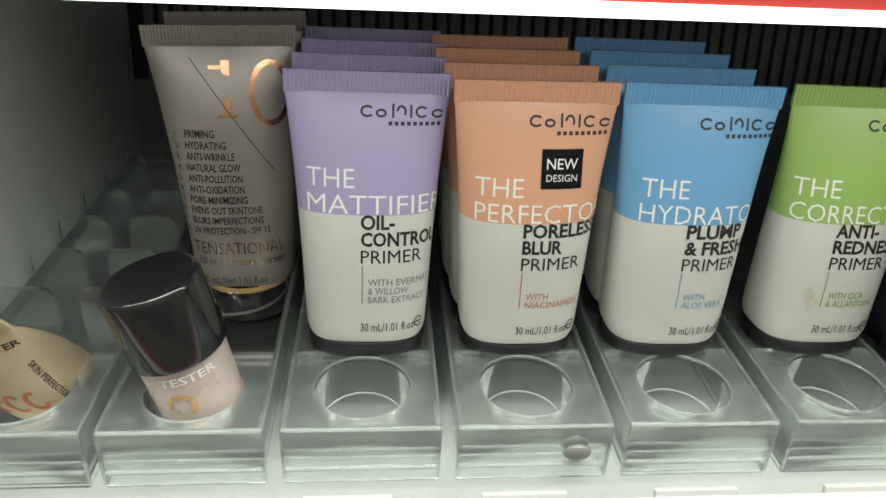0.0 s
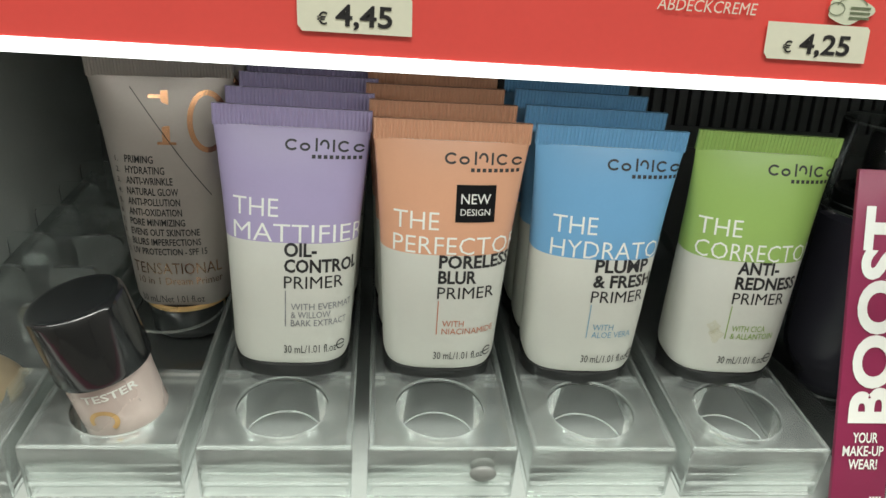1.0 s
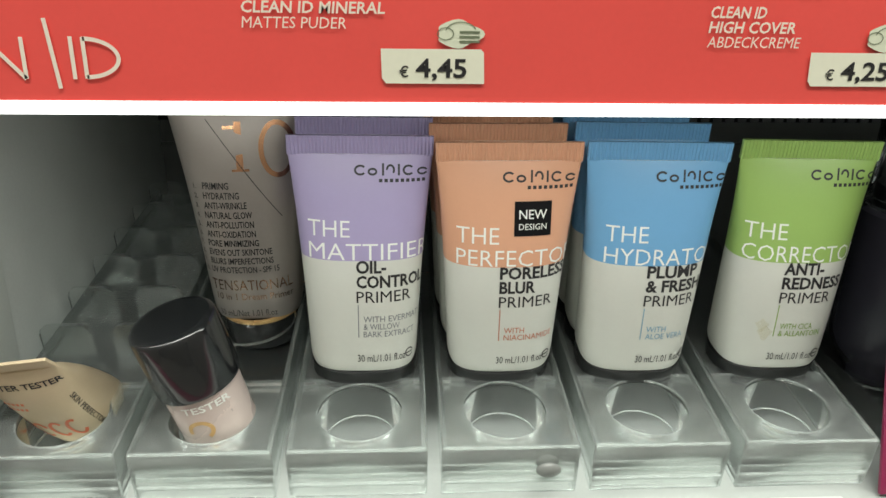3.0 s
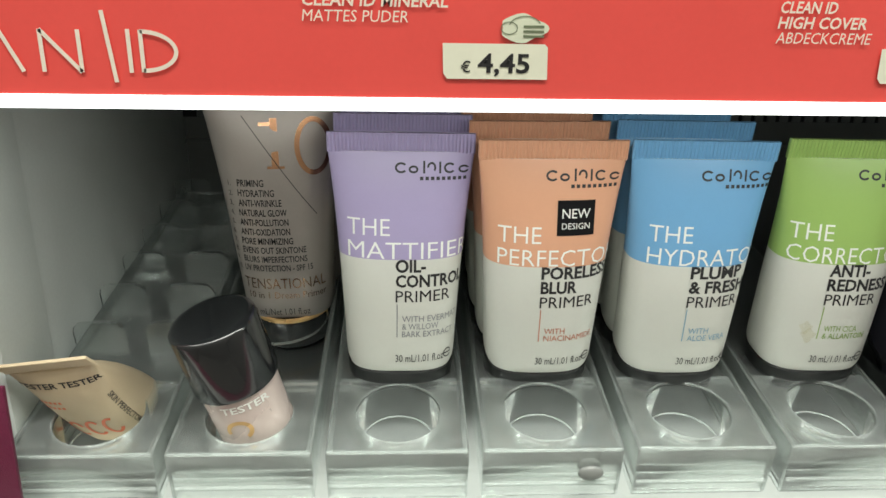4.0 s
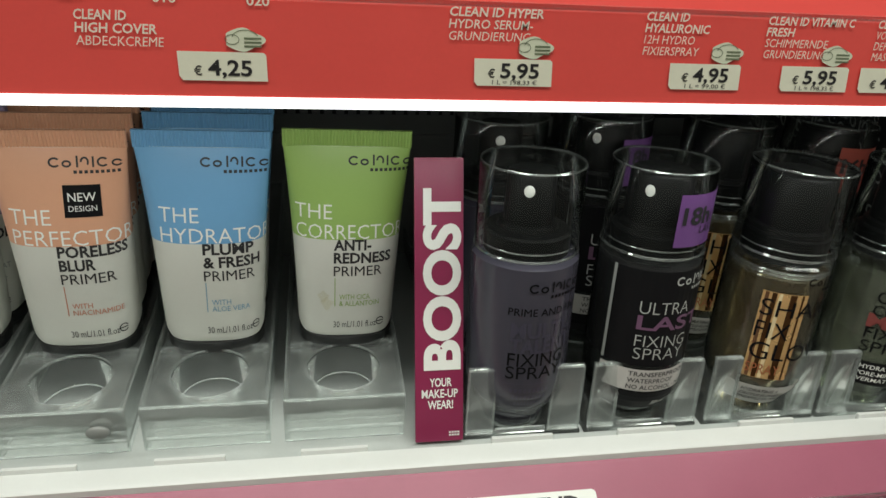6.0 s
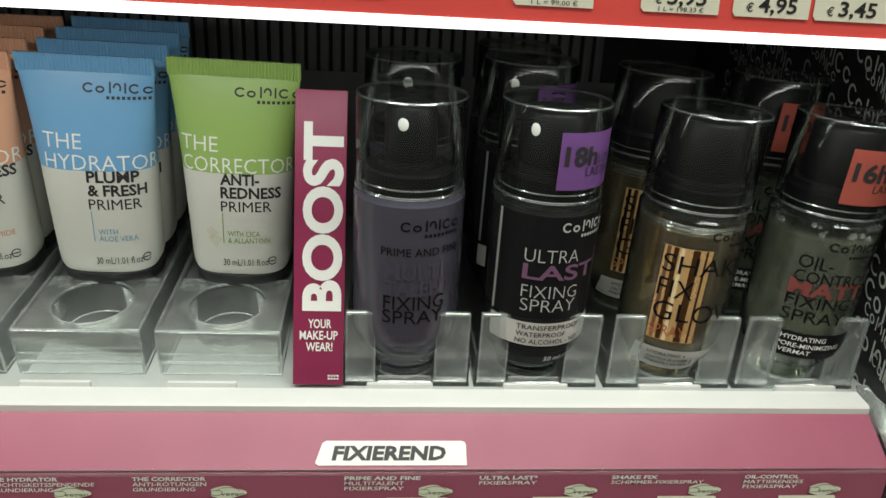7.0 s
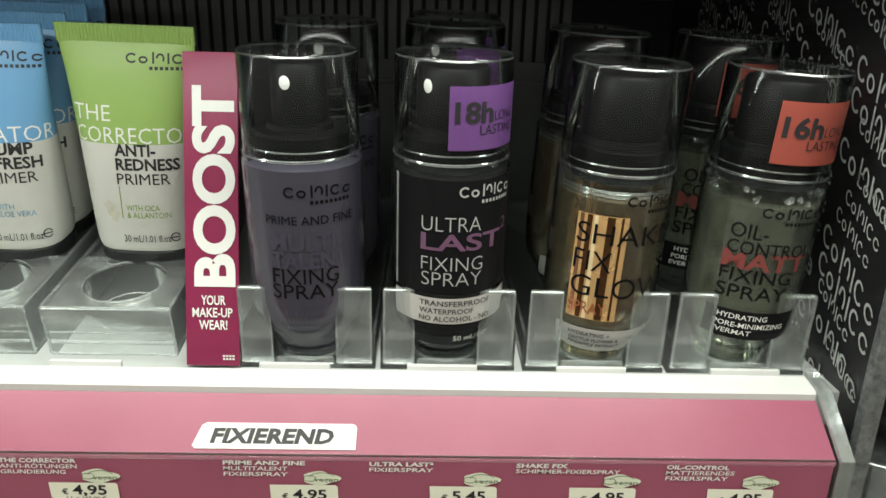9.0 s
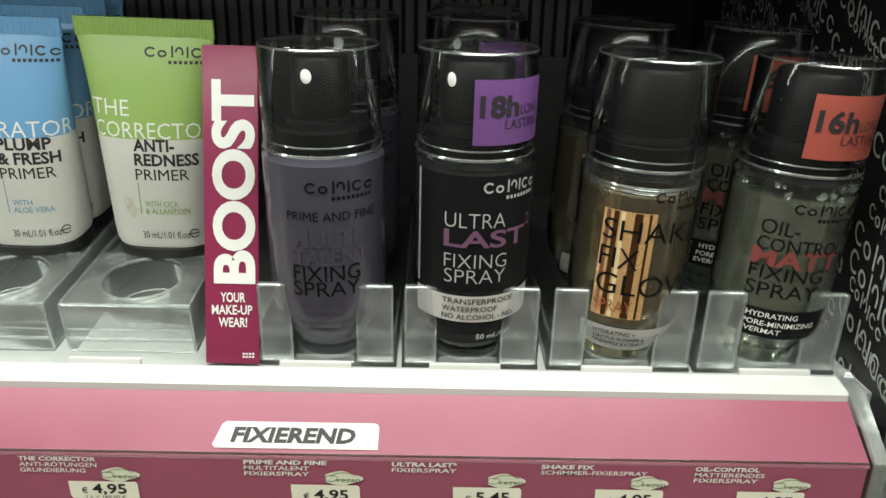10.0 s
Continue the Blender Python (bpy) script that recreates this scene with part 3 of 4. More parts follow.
def primer_tube(colour, ink, title, title_width, T, P, L, lines, with_lines, m, label, rule, sticker=False, smudge=False):
    t = thing("primer_tube", label, "tube", "primer tubes", m=m)
    S = PRIMER
    levels = [0.0052, 0.0058, 0.0066, 0.0080, 0.011, 0.016, 0.022, 0.028, 0.034, 0.038, 0.0428, 0.0430, 0.052, 0.057, 0.061, 0.065, 0.068, 0.0705, 0.0726, 0.0743]
    slots = [0 if h < 0.0429 else 1 for h in levels[:-1]]
    body = part("body", S.skin(levels, slots), [M["body_white"], colour], t)
    part("crimp", crimp(0.0221, 0.0739, 0.0798, 0.0010, 40), colour, t, smooth=20)
    cap = bmesh.new()
    rows = []
    for h, k in ((0.0, 0.93), (0.0006, 0.965), (0.0046, 0.985), (0.0050, 0.96), (0.0050, 0.85)):
        rows.append([cap.verts.new((*oval(0.0176 * k, 0.0134 * k, 2.6, 2 * math.pi * i / 48), h)) for i in range(48)])
    for p, q in zip(rows, rows[1:]):
        for i in range(48):
            cap.faces.new((p[i], p[(i + 1) % 48], q[(i + 1) % 48], q[i]))
    cap.faces.new(rows[0][::-1])
    cap.faces.new(rows[-1])
    part("cap", cap, M["black"], t, "flat black screw cap")
    bm = bmesh.new()
    wordmark(bm, L, 0.0683, 0.0226, 0.0036, 0.17)
    dashes(bm, L + 0.0075, 0.0664, 0.0148, 0.0010, 9)
    flat_print("brand_mark", bent(bm, S.at), M["ink"], body)
    bm = bmesh.new()
    words(bm, "THE", T, 0.0502, 0.0131, 0.0051, -0.006, cut=0.0015)
    words(bm, title, T, 0.0433, title_width, 0.0051, -0.006, cut=0.0015)
    flat_print("title", bent(bm, S.at), M["white"], body, "white capital lettering")
    bm = bmesh.new()
    for (txt, wd, bold), h in zip(lines, (0.0393, 0.0346, 0.0297)):
        words(bm, txt, P, h, wd, 0.0037, bold, cut=0.0015)
    words(bm, "30 mL/1.01 fl.oz", P, 0.0090, 0.0156, 0.0026, 0.0, cut=0.0015)
    ring(bm, P + 0.0172, 0.0106, 0.0017, 0.0017, 0.0004, 12, a0=20, a1=330)
    bar(bm, P + 0.0157, 0.0104, P + 0.0187, 0.0108, 3)
    flat_print("product_name", bent(bm, S.at), M["ink"], body, "black capital lettering")
    bm = bmesh.new()
    bar(bm, P + 0.0003, 0.0178, P + 0.0006, 0.0290)
    for i, (txt, wd) in enumerate(with_lines):
        words(bm, txt, P + 0.0020, 0.0179 + 0.0026 * (len(with_lines) - 1 - i), wd, 0.0020, 0.0, cut=0.0015)
    flat_print("ingredient_line", bent(bm, S.at), rule, body)
    if sticker:
        at2 = lambda s, h: S.at(s, h, 0.00025)
        at3 = lambda s, h: S.at(s, h, 0.0004)
        bm = bmesh.new()
        bar(bm, T + 0.0176, 0.0527, T + 0.0290, 0.0630, 8)
        st = part("sticker", bent(bm, at2), M["dark_label"], body, "square black sticker")
        bm = bmesh.new()
        words(bm, "NEW", T + 0.0190, 0.0579, 0.0085, 0.0027, 0.004, cut=0.0015)
        words(bm, "DESIGN", T + 0.0190, 0.0547, 0.0085, 0.0018, 0.0, cut=0.0015)
        flat_print("sticker_text", bent(bm, at3), M["white"], st)
    if smudge:
        bm = bmesh.new()
        for x, z, r in ((-0.0085, 0.0215, 0.0019), (-0.0072, 0.0188, 0.0022)):
            bm.faces.new([bm.verts.new((x + r * (1 + 0.3 * math.sin(3 * a + 40 * r)) * math.cos(a), 0, z + r * (1 + 0.3 * math.cos(4 * a)) * math.sin(a))) for a in [2 * math.pi * i / 22 for i in range(22)]])
        flat_print("smudge", bent(bm, lambda s, h: S.at(s, h, 0.00006)), M["smudge"], body, "faint yellow smear")
    return t


M["smudge"] = clear("smear_yellow", (0.99, 0.972, 0.90), 0.0, 0.04, 0.4)
CLEAR.append(M["smudge"])
M["peach_ink"] = material("print_peach", (0.55, 0.20, 0.12), 0.5, grain=0.02)
M["blue_ink"] = material("print_blue", (0.18, 0.36, 0.50), 0.5, grain=0.02)
M["green_ink"] = material("print_green", (0.24, 0.38, 0.08), 0.5, grain=0.02)
BV, BW = 0.0403, 0.0166
B1, B2 = 0.030, 0.0
mattifier = primer_tube(M["lilac"], M["white"], "MATTIFIER", 0.0393, -0.0164, -0.0015, -0.0019, (("OIL-", 0.0092, B1), ("CONTROL", 0.0225, B1), ("PRIMER", 0.0173, B2)), (("WITH EVERMAT", 0.0190), ("& WILLOW", 0.0115), ("BARK EXTRACT", 0.0170)),
    on_slope(0.0207, BV + 0.003, BW, 0.4, 0, -5.5), "lilac and white plastic primer tube standing on its black cap", M["grey_ink"])
perfector = primer_tube(M["peach"], M["white"], "PERFECTOR", 0.0392, -0.0160, -0.0023, -0.0021, (("PORELESS", 0.0225, B1), ("BLUR", 0.0113, B1), ("PRIMER", 0.0173, B2)), (("WITH", 0.0065), ("NIACINAMIDE", 0.0165)),
    on_slope(0.0661, BV + 0.0035, BW, -0.2, 0, -0.5), "peach and white plastic primer tube with black square sticker", M["peach_ink"], sticker=True)
hydrator = primer_tube(M["blue"], M["white"], "HYDRATOR", 0.0388, -0.0152, -0.0014, -0.0009, (("PLUMP", 0.0171, B1), ("& FRESH", 0.0195, B1), ("PRIMER", 0.0173, B2)), (("WITH", 0.0065), ("ALOE VERA", 0.0130)),
    on_slope(0.1106, BV + 0.0025, BW, 0.6, 0, -1.6), "sky-blue and white plastic primer tube on black cap", M["blue_ink"])
corrector = primer_tube(M["green"], M["white"], "CORRECTOR", 0.0400, -0.0185, -0.0048, 0.0002, (("ANTI-", 0.0132, B1), ("REDNESS", 0.0208, B1), ("PRIMER", 0.0173, B2)), (("WITH CICA", 0.0110), ("& ALLANTOIN", 0.0145)),
    on_slope(0.1580, BV + 0.0025, BW, 0.9, 0, -2.8), "lime-green and white primer tube with a yellowish smear", M["green_ink"], smudge=True)
for src, x, lean, tip, shifts in ((mattifier, 0.0207, 0.4, -5.5, (0.0004, 0.0014, 0.0009)), (perfector, 0.0661, -0.2, -0.5, (-0.0015, -0.0028, -0.0026)), (hydrator, 0.1106, 0.6, -1.6, (0.0, -0.0004, -0.0012))):
    for k, dx in enumerate(shifts):
        copy_thing(src, on_slope(x + dx, BV + 0.003 + 0.0174 * (k + 1), BW, lean, 0, tip))


# ---- taupe ten-in-one tube ----
TEN = TubeShape(0.0162, 0.0223, 0.0125, 0.0135, 0.0900)


def taupe_tube(m):
    t = thing("cream_tube", "shiny taupe primer tube with gold lettering in a clear tray", "tube", "taupe tubes", m=m)
    S = TEN
    levels = [0.0135, 0.0142, 0.016, 0.022, 0.030, 0.040, 0.050, 0.060, 0.070, 0.077, 0.083, 0.0875, 0.0900]
    body = part("body", S.skin(levels, [0] * 12), M["taupe"], t)
    part("crimp", crimp(0.0226, 0.0896, 0.0960, 0.0008, 46), M["taupe"], t, smooth=20)
    part("gold_ring", lathe([(0.0142, 0.0118), (0.0150, 0.0120), (0.0150, 0.0132), (0.0142, 0.0136)], 40), M["gold"], t, "gold ring above the cap")
    part("cap", lathe([(0.0, 0.0), (0.0135, 0.0), (0.0140, 0.0006), (0.0142, 0.0117), (0.0, 0.0117)], 40), M["gloss_black"], t, "glossy black screw cap")
    bm = bmesh.new()
    bar(bm, 0.0000, 0.0708, 0.0024, 0.0862, 3)
    bar(bm, -0.0038, 0.0838, 0.0000, 0.0849, 3)
    bar(bm, -0.0016, 0.0700, 0.0042, 0.0708, 4)
    ring(bm, 0.0142, 0.0769, 0.0064, 0.0096, 0.0017, 30)
    flat_print("numeral", bent(bm, S.at), M["copper"], body, "large copper foil numeral")
    bm = bmesh.new()
    words(bm, "TENSATIONAL", -0.0145, 0.0262, 0.0300, 0.0042, -0.008, cut=0.0015)
    words(bm, "10 in 1 Dream Primer", -0.0130, 0.0222, 0.0285, 0.0027, -0.005, cut=0.0015)
    flat_print("gold_name", bent(bm, S.at), M["copper"], body, "copper foil name")
    bm = bmesh.new()
    for i, txt in enumerate(("PRIMING", "HYDRATING", "ANTI-WRINKLE", "NATURAL GLOW", "ANTI-POLLUTION", "ANTI-OXIDATION", "PORE MINIMIZING", "EVENS OUT SKINTONE", "BLURS IMPERFECTIONS", "UV PROTECTION - SPF 15")):
        h = 0.0641 - i * 0.00342
        words(bm, txt, -0.0126 - 0.0001 * i, h, (0.0092, 0.0126, 0.0150, 0.0166, 0.0170, 0.0174, 0.0182, 0.0226, 0.0228, 0.0246)[i], 0.0023, 0.012, cut=0.002)
        words(bm, str(i + 1) + ".", -0.0162 - 0.0001 * i, h, 0, 0.0017, 0.0)
    words(bm, "30 mL/Net 1.01 fl.oz", -0.0130, 0.0150, 0.0215, 0.0029, 0.0, cut=0.002)
    for i in range(40):
        a, b = i / 40, (i + 1) / 40
        f = bm.faces.new([bm.verts.new((-0.0092 + 0.0232 * k, 0, 0.0868 - 0.0335 * k + dz)) for k, dz in ((a, 0.0), (b, 0.0), (b, 0.00045), (a, 0.00045))])
    flat_print("black_lettering", bent(bm, S.at), M["ink"], body, "black list of ten benefits")
    return t


ten = taupe_tube(on_slope(-0.0206, 0.0830, 0.0040, -1.6))
copy_thing(ten, on_slope(-0.0188, 0.1060, 0.0036, -2.2))


# ---- tester roller and tester tube ----
def tilted(base, top):
    d = (Vector(top) - Vector(base)).normalized()
    return Matrix.Translation(base) @ d.to_track_quat("Z", "Y").to_matrix().to_4x4()


roller = thing("tester_bottle", "short tester bottle with glossy black cap, tilted in its well", "bottle", m=look((0, 0, 0), (0, 0, -1)))
roller.matrix_world = Matrix.Translation((-0.0222, 0.0175, 0.0082)) @ pose(0, 0, 0, 11, -13, 0)
rb = part("body", lathe([(0, 0), (0.0098, 0.0), (0.0110, 0.0015), (0.0113, 0.006), (0.0116, 0.0235), (0.0112, 0.0250), (0, 0.0250)], 44), M["rose"], roller, "pearly rose body")
part("cap", lathe([(0.0112, 0.0238), (0.0126, 0.0242), (0.0128, 0.0255), (0.0127, 0.0400), (0.0126, 0.0438), (0.0124, 0.0447), (0.0119, 0.0453), (0.0111, 0.0456), (0.0100, 0.0456), (0.0, 0.0452)], 48), M["gloss_black"], roller, "glossy black cap")


def around(r, h0=0.0, turn=0.0, lift=0.00012):
    def f(s, h):
        a = s / r - math.pi / 2 + turn
        return Vector(((r + lift) * math.cos(a), (r + lift) * math.sin(a), h + h0))
    return f


bm = bmesh.new()
words(bm, "TESTER", -0.0040, 0.0196, 0.0150, 0.0023, 0.02, cut=0.001)
flat_print("tester_text", bent(bm, around(0.0116)), M["white"], rb)
bm = bmesh.new()
ring(bm, -0.0008, 0.0130, 0.0040, 0.0036, 0.0013, 20, a0=-60, a1=200)
flat_print("foil_mark", bent(bm, around(0.0115)), M["gold"], rb, "gold foil arc")

SMALL = TubeShape(0.0125, 0.0150, 0.0105, 0.006, 0.046)
tester = thing("tester_tube", "cream and orange tester tube lying tilted in its well", "tube")
foot, end = Vector((-0.0660, 0.0310, 0.0080)), Vector((-0.0772, 0.0010, 0.0425))
up = (end - foot).normalized()
side = (Vector((1, 0, 0)) - up * up.x).normalized()
tester.matrix_world = Matrix.Translation(foot) @ Matrix((side, up.cross(side), up)).transposed().to_4x4() @ Matrix.Scale(0.92, 4)
tb = part("body", SMALL.skin([0.006, 0.0075, 0.012, 0.018, 0.025, 0.032, 0.038, 0.043, 0.046], [0] * 8), M["skin"], tester)
part("crimp", crimp(0.0152, 0.0457, 0.0510, 0.0007, 36), M["skin"], tester, smooth=20)
part("cap", lathe([(0, 0), (0.0105, 0), (0.0110, 0.0008), (0.0112, 0.0062), (0, 0.0062)], 36), M["black"], tester)
bm = bmesh.new()
words(bm, "TESTER TESTER", -0.0145, 0.0400, 0.0290, 0.0020, 0.02, cut=0.002)
side_words = bmesh.new()
words(side_words, "SKIN PERFECTOR", 0, 0, 0.0200, 0.0019, 0.01, cut=0.002)
for v in side_words.verts:
    v.co = Vector((0.0120 + v.co.z, 0, 0.0330 - v.co.x))
merge(bm, side_words)
flat_print("black_lettering", bent(bm, SMALL.at), M["ink"], tb)
bm = bmesh.new()
for i, (x, w) in enumerate(((-0.0120, 0.0045), (-0.0060, 0.0045), (0.0000, 0.0045), (0.0060, 0.0045))):
    ring(bm, x, 0.0190, 0.0029, 0.0050, 0.0012, 16, a0=20 * i, a1=300 + 10 * i)
dashes(bm, -0.0125, 0.0335, 0.0100, 0.0010, 6)
dashes(bm, -0.0125, 0.0310, 0.0100, 0.0010, 6)
flat_print("orange_lettering", bent(bm, SMALL.at), M["orange"], tb, "orange printed bars")


# ---- magenta card ----
def leaning_card(name, x0, x1, y0, z0, tall, mat, label, lean=-12.8):
    t = thing(name, label, "sign", m=pose(x0, y0, z0, lean))
    part("card", box((0, 0, 0), (x1 - x0, 0.0014, tall), 0.0003), mat, t)
    return t


boost = leaning_card("boost_sign", 0.1807, 0.1977, -0.0040, -0.0040, 0.0993, M["magenta"], "narrow magenta card reading BOOST your make-up wear")
bm = bmesh.new()
words(bm, "BOOST", 0, 0, 0.0632, 0.0118, 0.04)
for v in bm.verts:
    v.co = Vector((0.0153 - v.co.z, -0.0003, 0.0258 + v.co.x))
flat_print("headline", bm, M["white"], boost, "white capital lettering set upright")
bm = bmesh.new()
for txt, x, z, w in (("YOUR", 0.0050, 0.0200, 0.0078), ("MAKE-UP", 0.0022, 0.0160, 0.0128), ("WEAR!", 0.0043, 0.0120, 0.0090)):
    words(bm, txt, x, z, w, 0.0029, 0.02)
for x in (0.0118, 0.0128, 0.0138, 0.0148):
    bar(bm, x, 0.0030, x + 0.0007, 0.0036)
    bar(bm, x, 0.0020, x + 0.0007, 0.0026)
for v in bm.verts:
    v.co.y = -0.0003
flat_print("subtitle", bm, M["white"], boost)
leaning_card("glitter_card", -0.1020, -0.0825, -0.0105, -0.0030, 0.043, M["glitter"], "dark magenta glittery card at the end of the shelf", -3)


# ---- fixing sprays ----
CAP_R, BODY_R = 0.0170, 0.0177
FOOT = [(0.0, 0.0012), (0.0085, 0.0010), (0.0103, 0.0016), (0.0111, 0.0032), (0.0118, 0.0060), (0.0133, 0.0088), (0.0154, 0.0116), (0.0167, 0.0142), (0.0174, 0.0180)]
INNER = [(max(0.0, r - 0.0014), h + 0.0024) for r, h in FOOT]


def foot_radius(h):
    return float(np.interp(h, [p[1] for p in FOOT[1:]] + [0.0225], [p[0] for p in FOOT[1:]] + [0.0176]))


def clear_cap(t, h0, h1, turn=0, stem=0.0080):
    c = part("cap", lathe([(CAP_R - 0.0010, h0), (CAP_R, h0 + 0.0004), (CAP_R, h1 - 0.0016), (CAP_R - 0.0006, h1 - 0.0004), (CAP_R - 0.0020, h1), (0.0024, h1 - 0.0003), (0.0018, h1 + 0.0004), (0.0, h1 + 0.0006)], 56), M["cap_clear"], t, "clear plastic over-cap")
    part("top_rim", torus(0, 0, h1 - 0.0012, CAP_R - 0.0004, 0.00035, 56), M["fine_rim"], c)
    part("bottom_rim", torus(0, 0, h0 + 0.0005, CAP_R, 0.00045, 56), M["fine_rim"], c)
    part("inner_rim", torus(0, 0, h0 + 0.0028, CAP_R - 0.0008, 0.00025, 56), M["fine_rim"], c)
    pump = part("pump", lathe([(0.0, h0 - 0.003), (0.0140, h0 - 0.003), (0.0143, h0 + 0.0060), (0.0135, h0 + 0.0068), (stem + 0.0020, h0 + 0.0070), (stem + 0.0016, h0 + 0.0085), (stem + 0.0002, h0 + 0.0090), (stem, h1 - 0.0050), (stem - 0.0008, h1 - 0.0040), (0.0, h1 - 0.0040)], 40), M["pump_black"], t, "black spray pump")
    noz = lathe([(0.0, 0.0006), (0.0009, 0.0006), (0.0014, 0.0), (0.0014, -0.001)], 18)
    bmesh.ops.scale(noz, vec=(1.35, 1.75, 1.0), verts=noz.verts[:])
    bmesh.ops.transform(noz, matrix=pose(0, 0, 0, 0, 0, turn) @ pose(0, 0, 0, 0, 0, -20) @ pose(0, 0.0003 - stem, h1 - 0.0092, 90), verts=noz.verts[:])
    part("nozzle", noz, M["white"], pump, "white nozzle dot")


def foot_wrap(name, s0, s1, h0, h1, mat, parent, label="", lift=0.0003):
    """A printed band that follows the tapering foot of a bottle."""
    bm = bmesh.new()
    for k in range(4):
        bar(bm, s0, h0 + (h1 - h0) * k / 4, s1, h0 + (h1 - h0) * (k + 1) / 4, 24)
    return part(name, bent(bm, lambda s, h: around(foot_radius(h), lift=lift)(s, h)), mat, parent, label, smooth=60)


def glass_base(t, body):
    """Thick clear glass under the liquid, with a whitish ring painted as its rim glint."""
    part("glass_base", lathe([(0.0, -0.0002), (0.0090, -0.0002), (0.0108, 0.0004), (0.0116, 0.0024), (0.0120, 0.0050)], 48), M["glass"], t, "thick clear glass base")
    part("base_glint", torus(0, 0, 0.0008, 0.0106, 0.0005, 48), M["edge"], body)


def wrap(name, s0, s1, h0, h1, r, mat, parent, label="", n=24, lift=0.0001):
    bm = bmesh.new()
    bar(bm, s0, h0, s1, h1, n)
    return part(name, bent(bm, around(r, lift=lift)), mat, parent, label, smooth=60)


def sticker_on_cap(t, mat, number, s0, h0, label):
    st = wrap("sticker", s0, s0 + 0.0250, h0, h0 + 0.0175, CAP_R, mat, t, label, 18, 0.0002)
    f = around(CAP_R, lift=0.0004)
    bm = bmesh.new()
    words(bm, number, s0 + 0.0016, h0 + 0.0078, 0.0112, 0.0054, 0.030, cut=0.001)
    words(bm, "LONG", s0 + 0.0135, h0 + 0.0080, 0.0085, 0.0027, -0.006, cut=0.001)
    words(bm, "LASTING", s0 + 0.0088, h0 + 0.0043, 0.0135, 0.0027, -0.006, cut=0.001)
    flat_print("sticker_text", bent(bm, f), M["ink"], st)


def spray(m, label):
    return thing("spray_bottle", label, "spray bottle", "fixing sprays", m=m)


def put_words(name, rows, r, mat, parent, label="", lift=0.00025):
    bm = bmesh.new()
    for txt, s, h, w, cap, bold in rows:
        words(bm, txt, s, h, w, cap, bold, cut=0.001)
    f = around(r, lift=lift) if r else (lambda s, h: around(foot_radius(h), lift=0.0005)(s, h))
    return flat_print(name, bent(bm, f), mat, parent, label)


def put_mark(s, h, w, cap, r, mat, parent, lift=0.00025):
    bm = bmesh.new()
    wordmark(bm, s, h, w, cap, 0.15)
    dashes(bm, s + w * 0.36, h - 0.0020, w * 0.62, 0.0010, 9)
    flat_print("brand_mark", bent(bm, around(r, lift=lift)), mat, parent)


def violet_spray(m):
    t = spray(m, "dusky violet fixing spray bottle with clear cap")
    body = part("body", lathe(FOOT + [(0.0176, 0.0225), (BODY_R, 0.0260), (BODY_R, 0.0642), (0.0160, 0.0654), (0.0, 0.0655)], 56), M["violet_body"], t)
    glass_base(t, body)
    clear_cap(t, 0.0662, 0.0960)
    put_mark(-0.0029, 0.0568, 0.0205, 0.0037, BODY_R, M["deep_ink"], body)
    put_words("title", (("PRIME AND FINE", -0.0088, 0.0487, 0.0268, 0.0026, 0.0), ("FIXING", -0.0078, 0.0302, 0.0200, 0.0048, 0.0), ("SPRAY", -0.0080, 0.0254, 0.0200, 0.0046, 0.0)), BODY_R, M["deep_ink"], body, "black lettering")
    put_words("name", (("MULTI-", -0.0075, 0.0408, 0.0215, 0.0052, 0.03), ("TALENT", -0.0075, 0.0352, 0.0225, 0.0050, 0.03)), BODY_R, M["dim_ink"], body, "dark glossy lettering")
    bm = bmesh.new()
    bar(bm, -0.0085, 0.0233, 0.0100, 0.0235, 12)
    for i in range(3):
        dashes(bm, -0.0062 + 0.001 * i, 0.0199 - 0.0027 * i, 0.0140 - 0.002 * i, 0.0016, 9)
    flat_print("small_print", bent(bm, lambda s, h: around(foot_radius(h), lift=0.0003)(s, h)), M["dim_ink"], body)
    return t


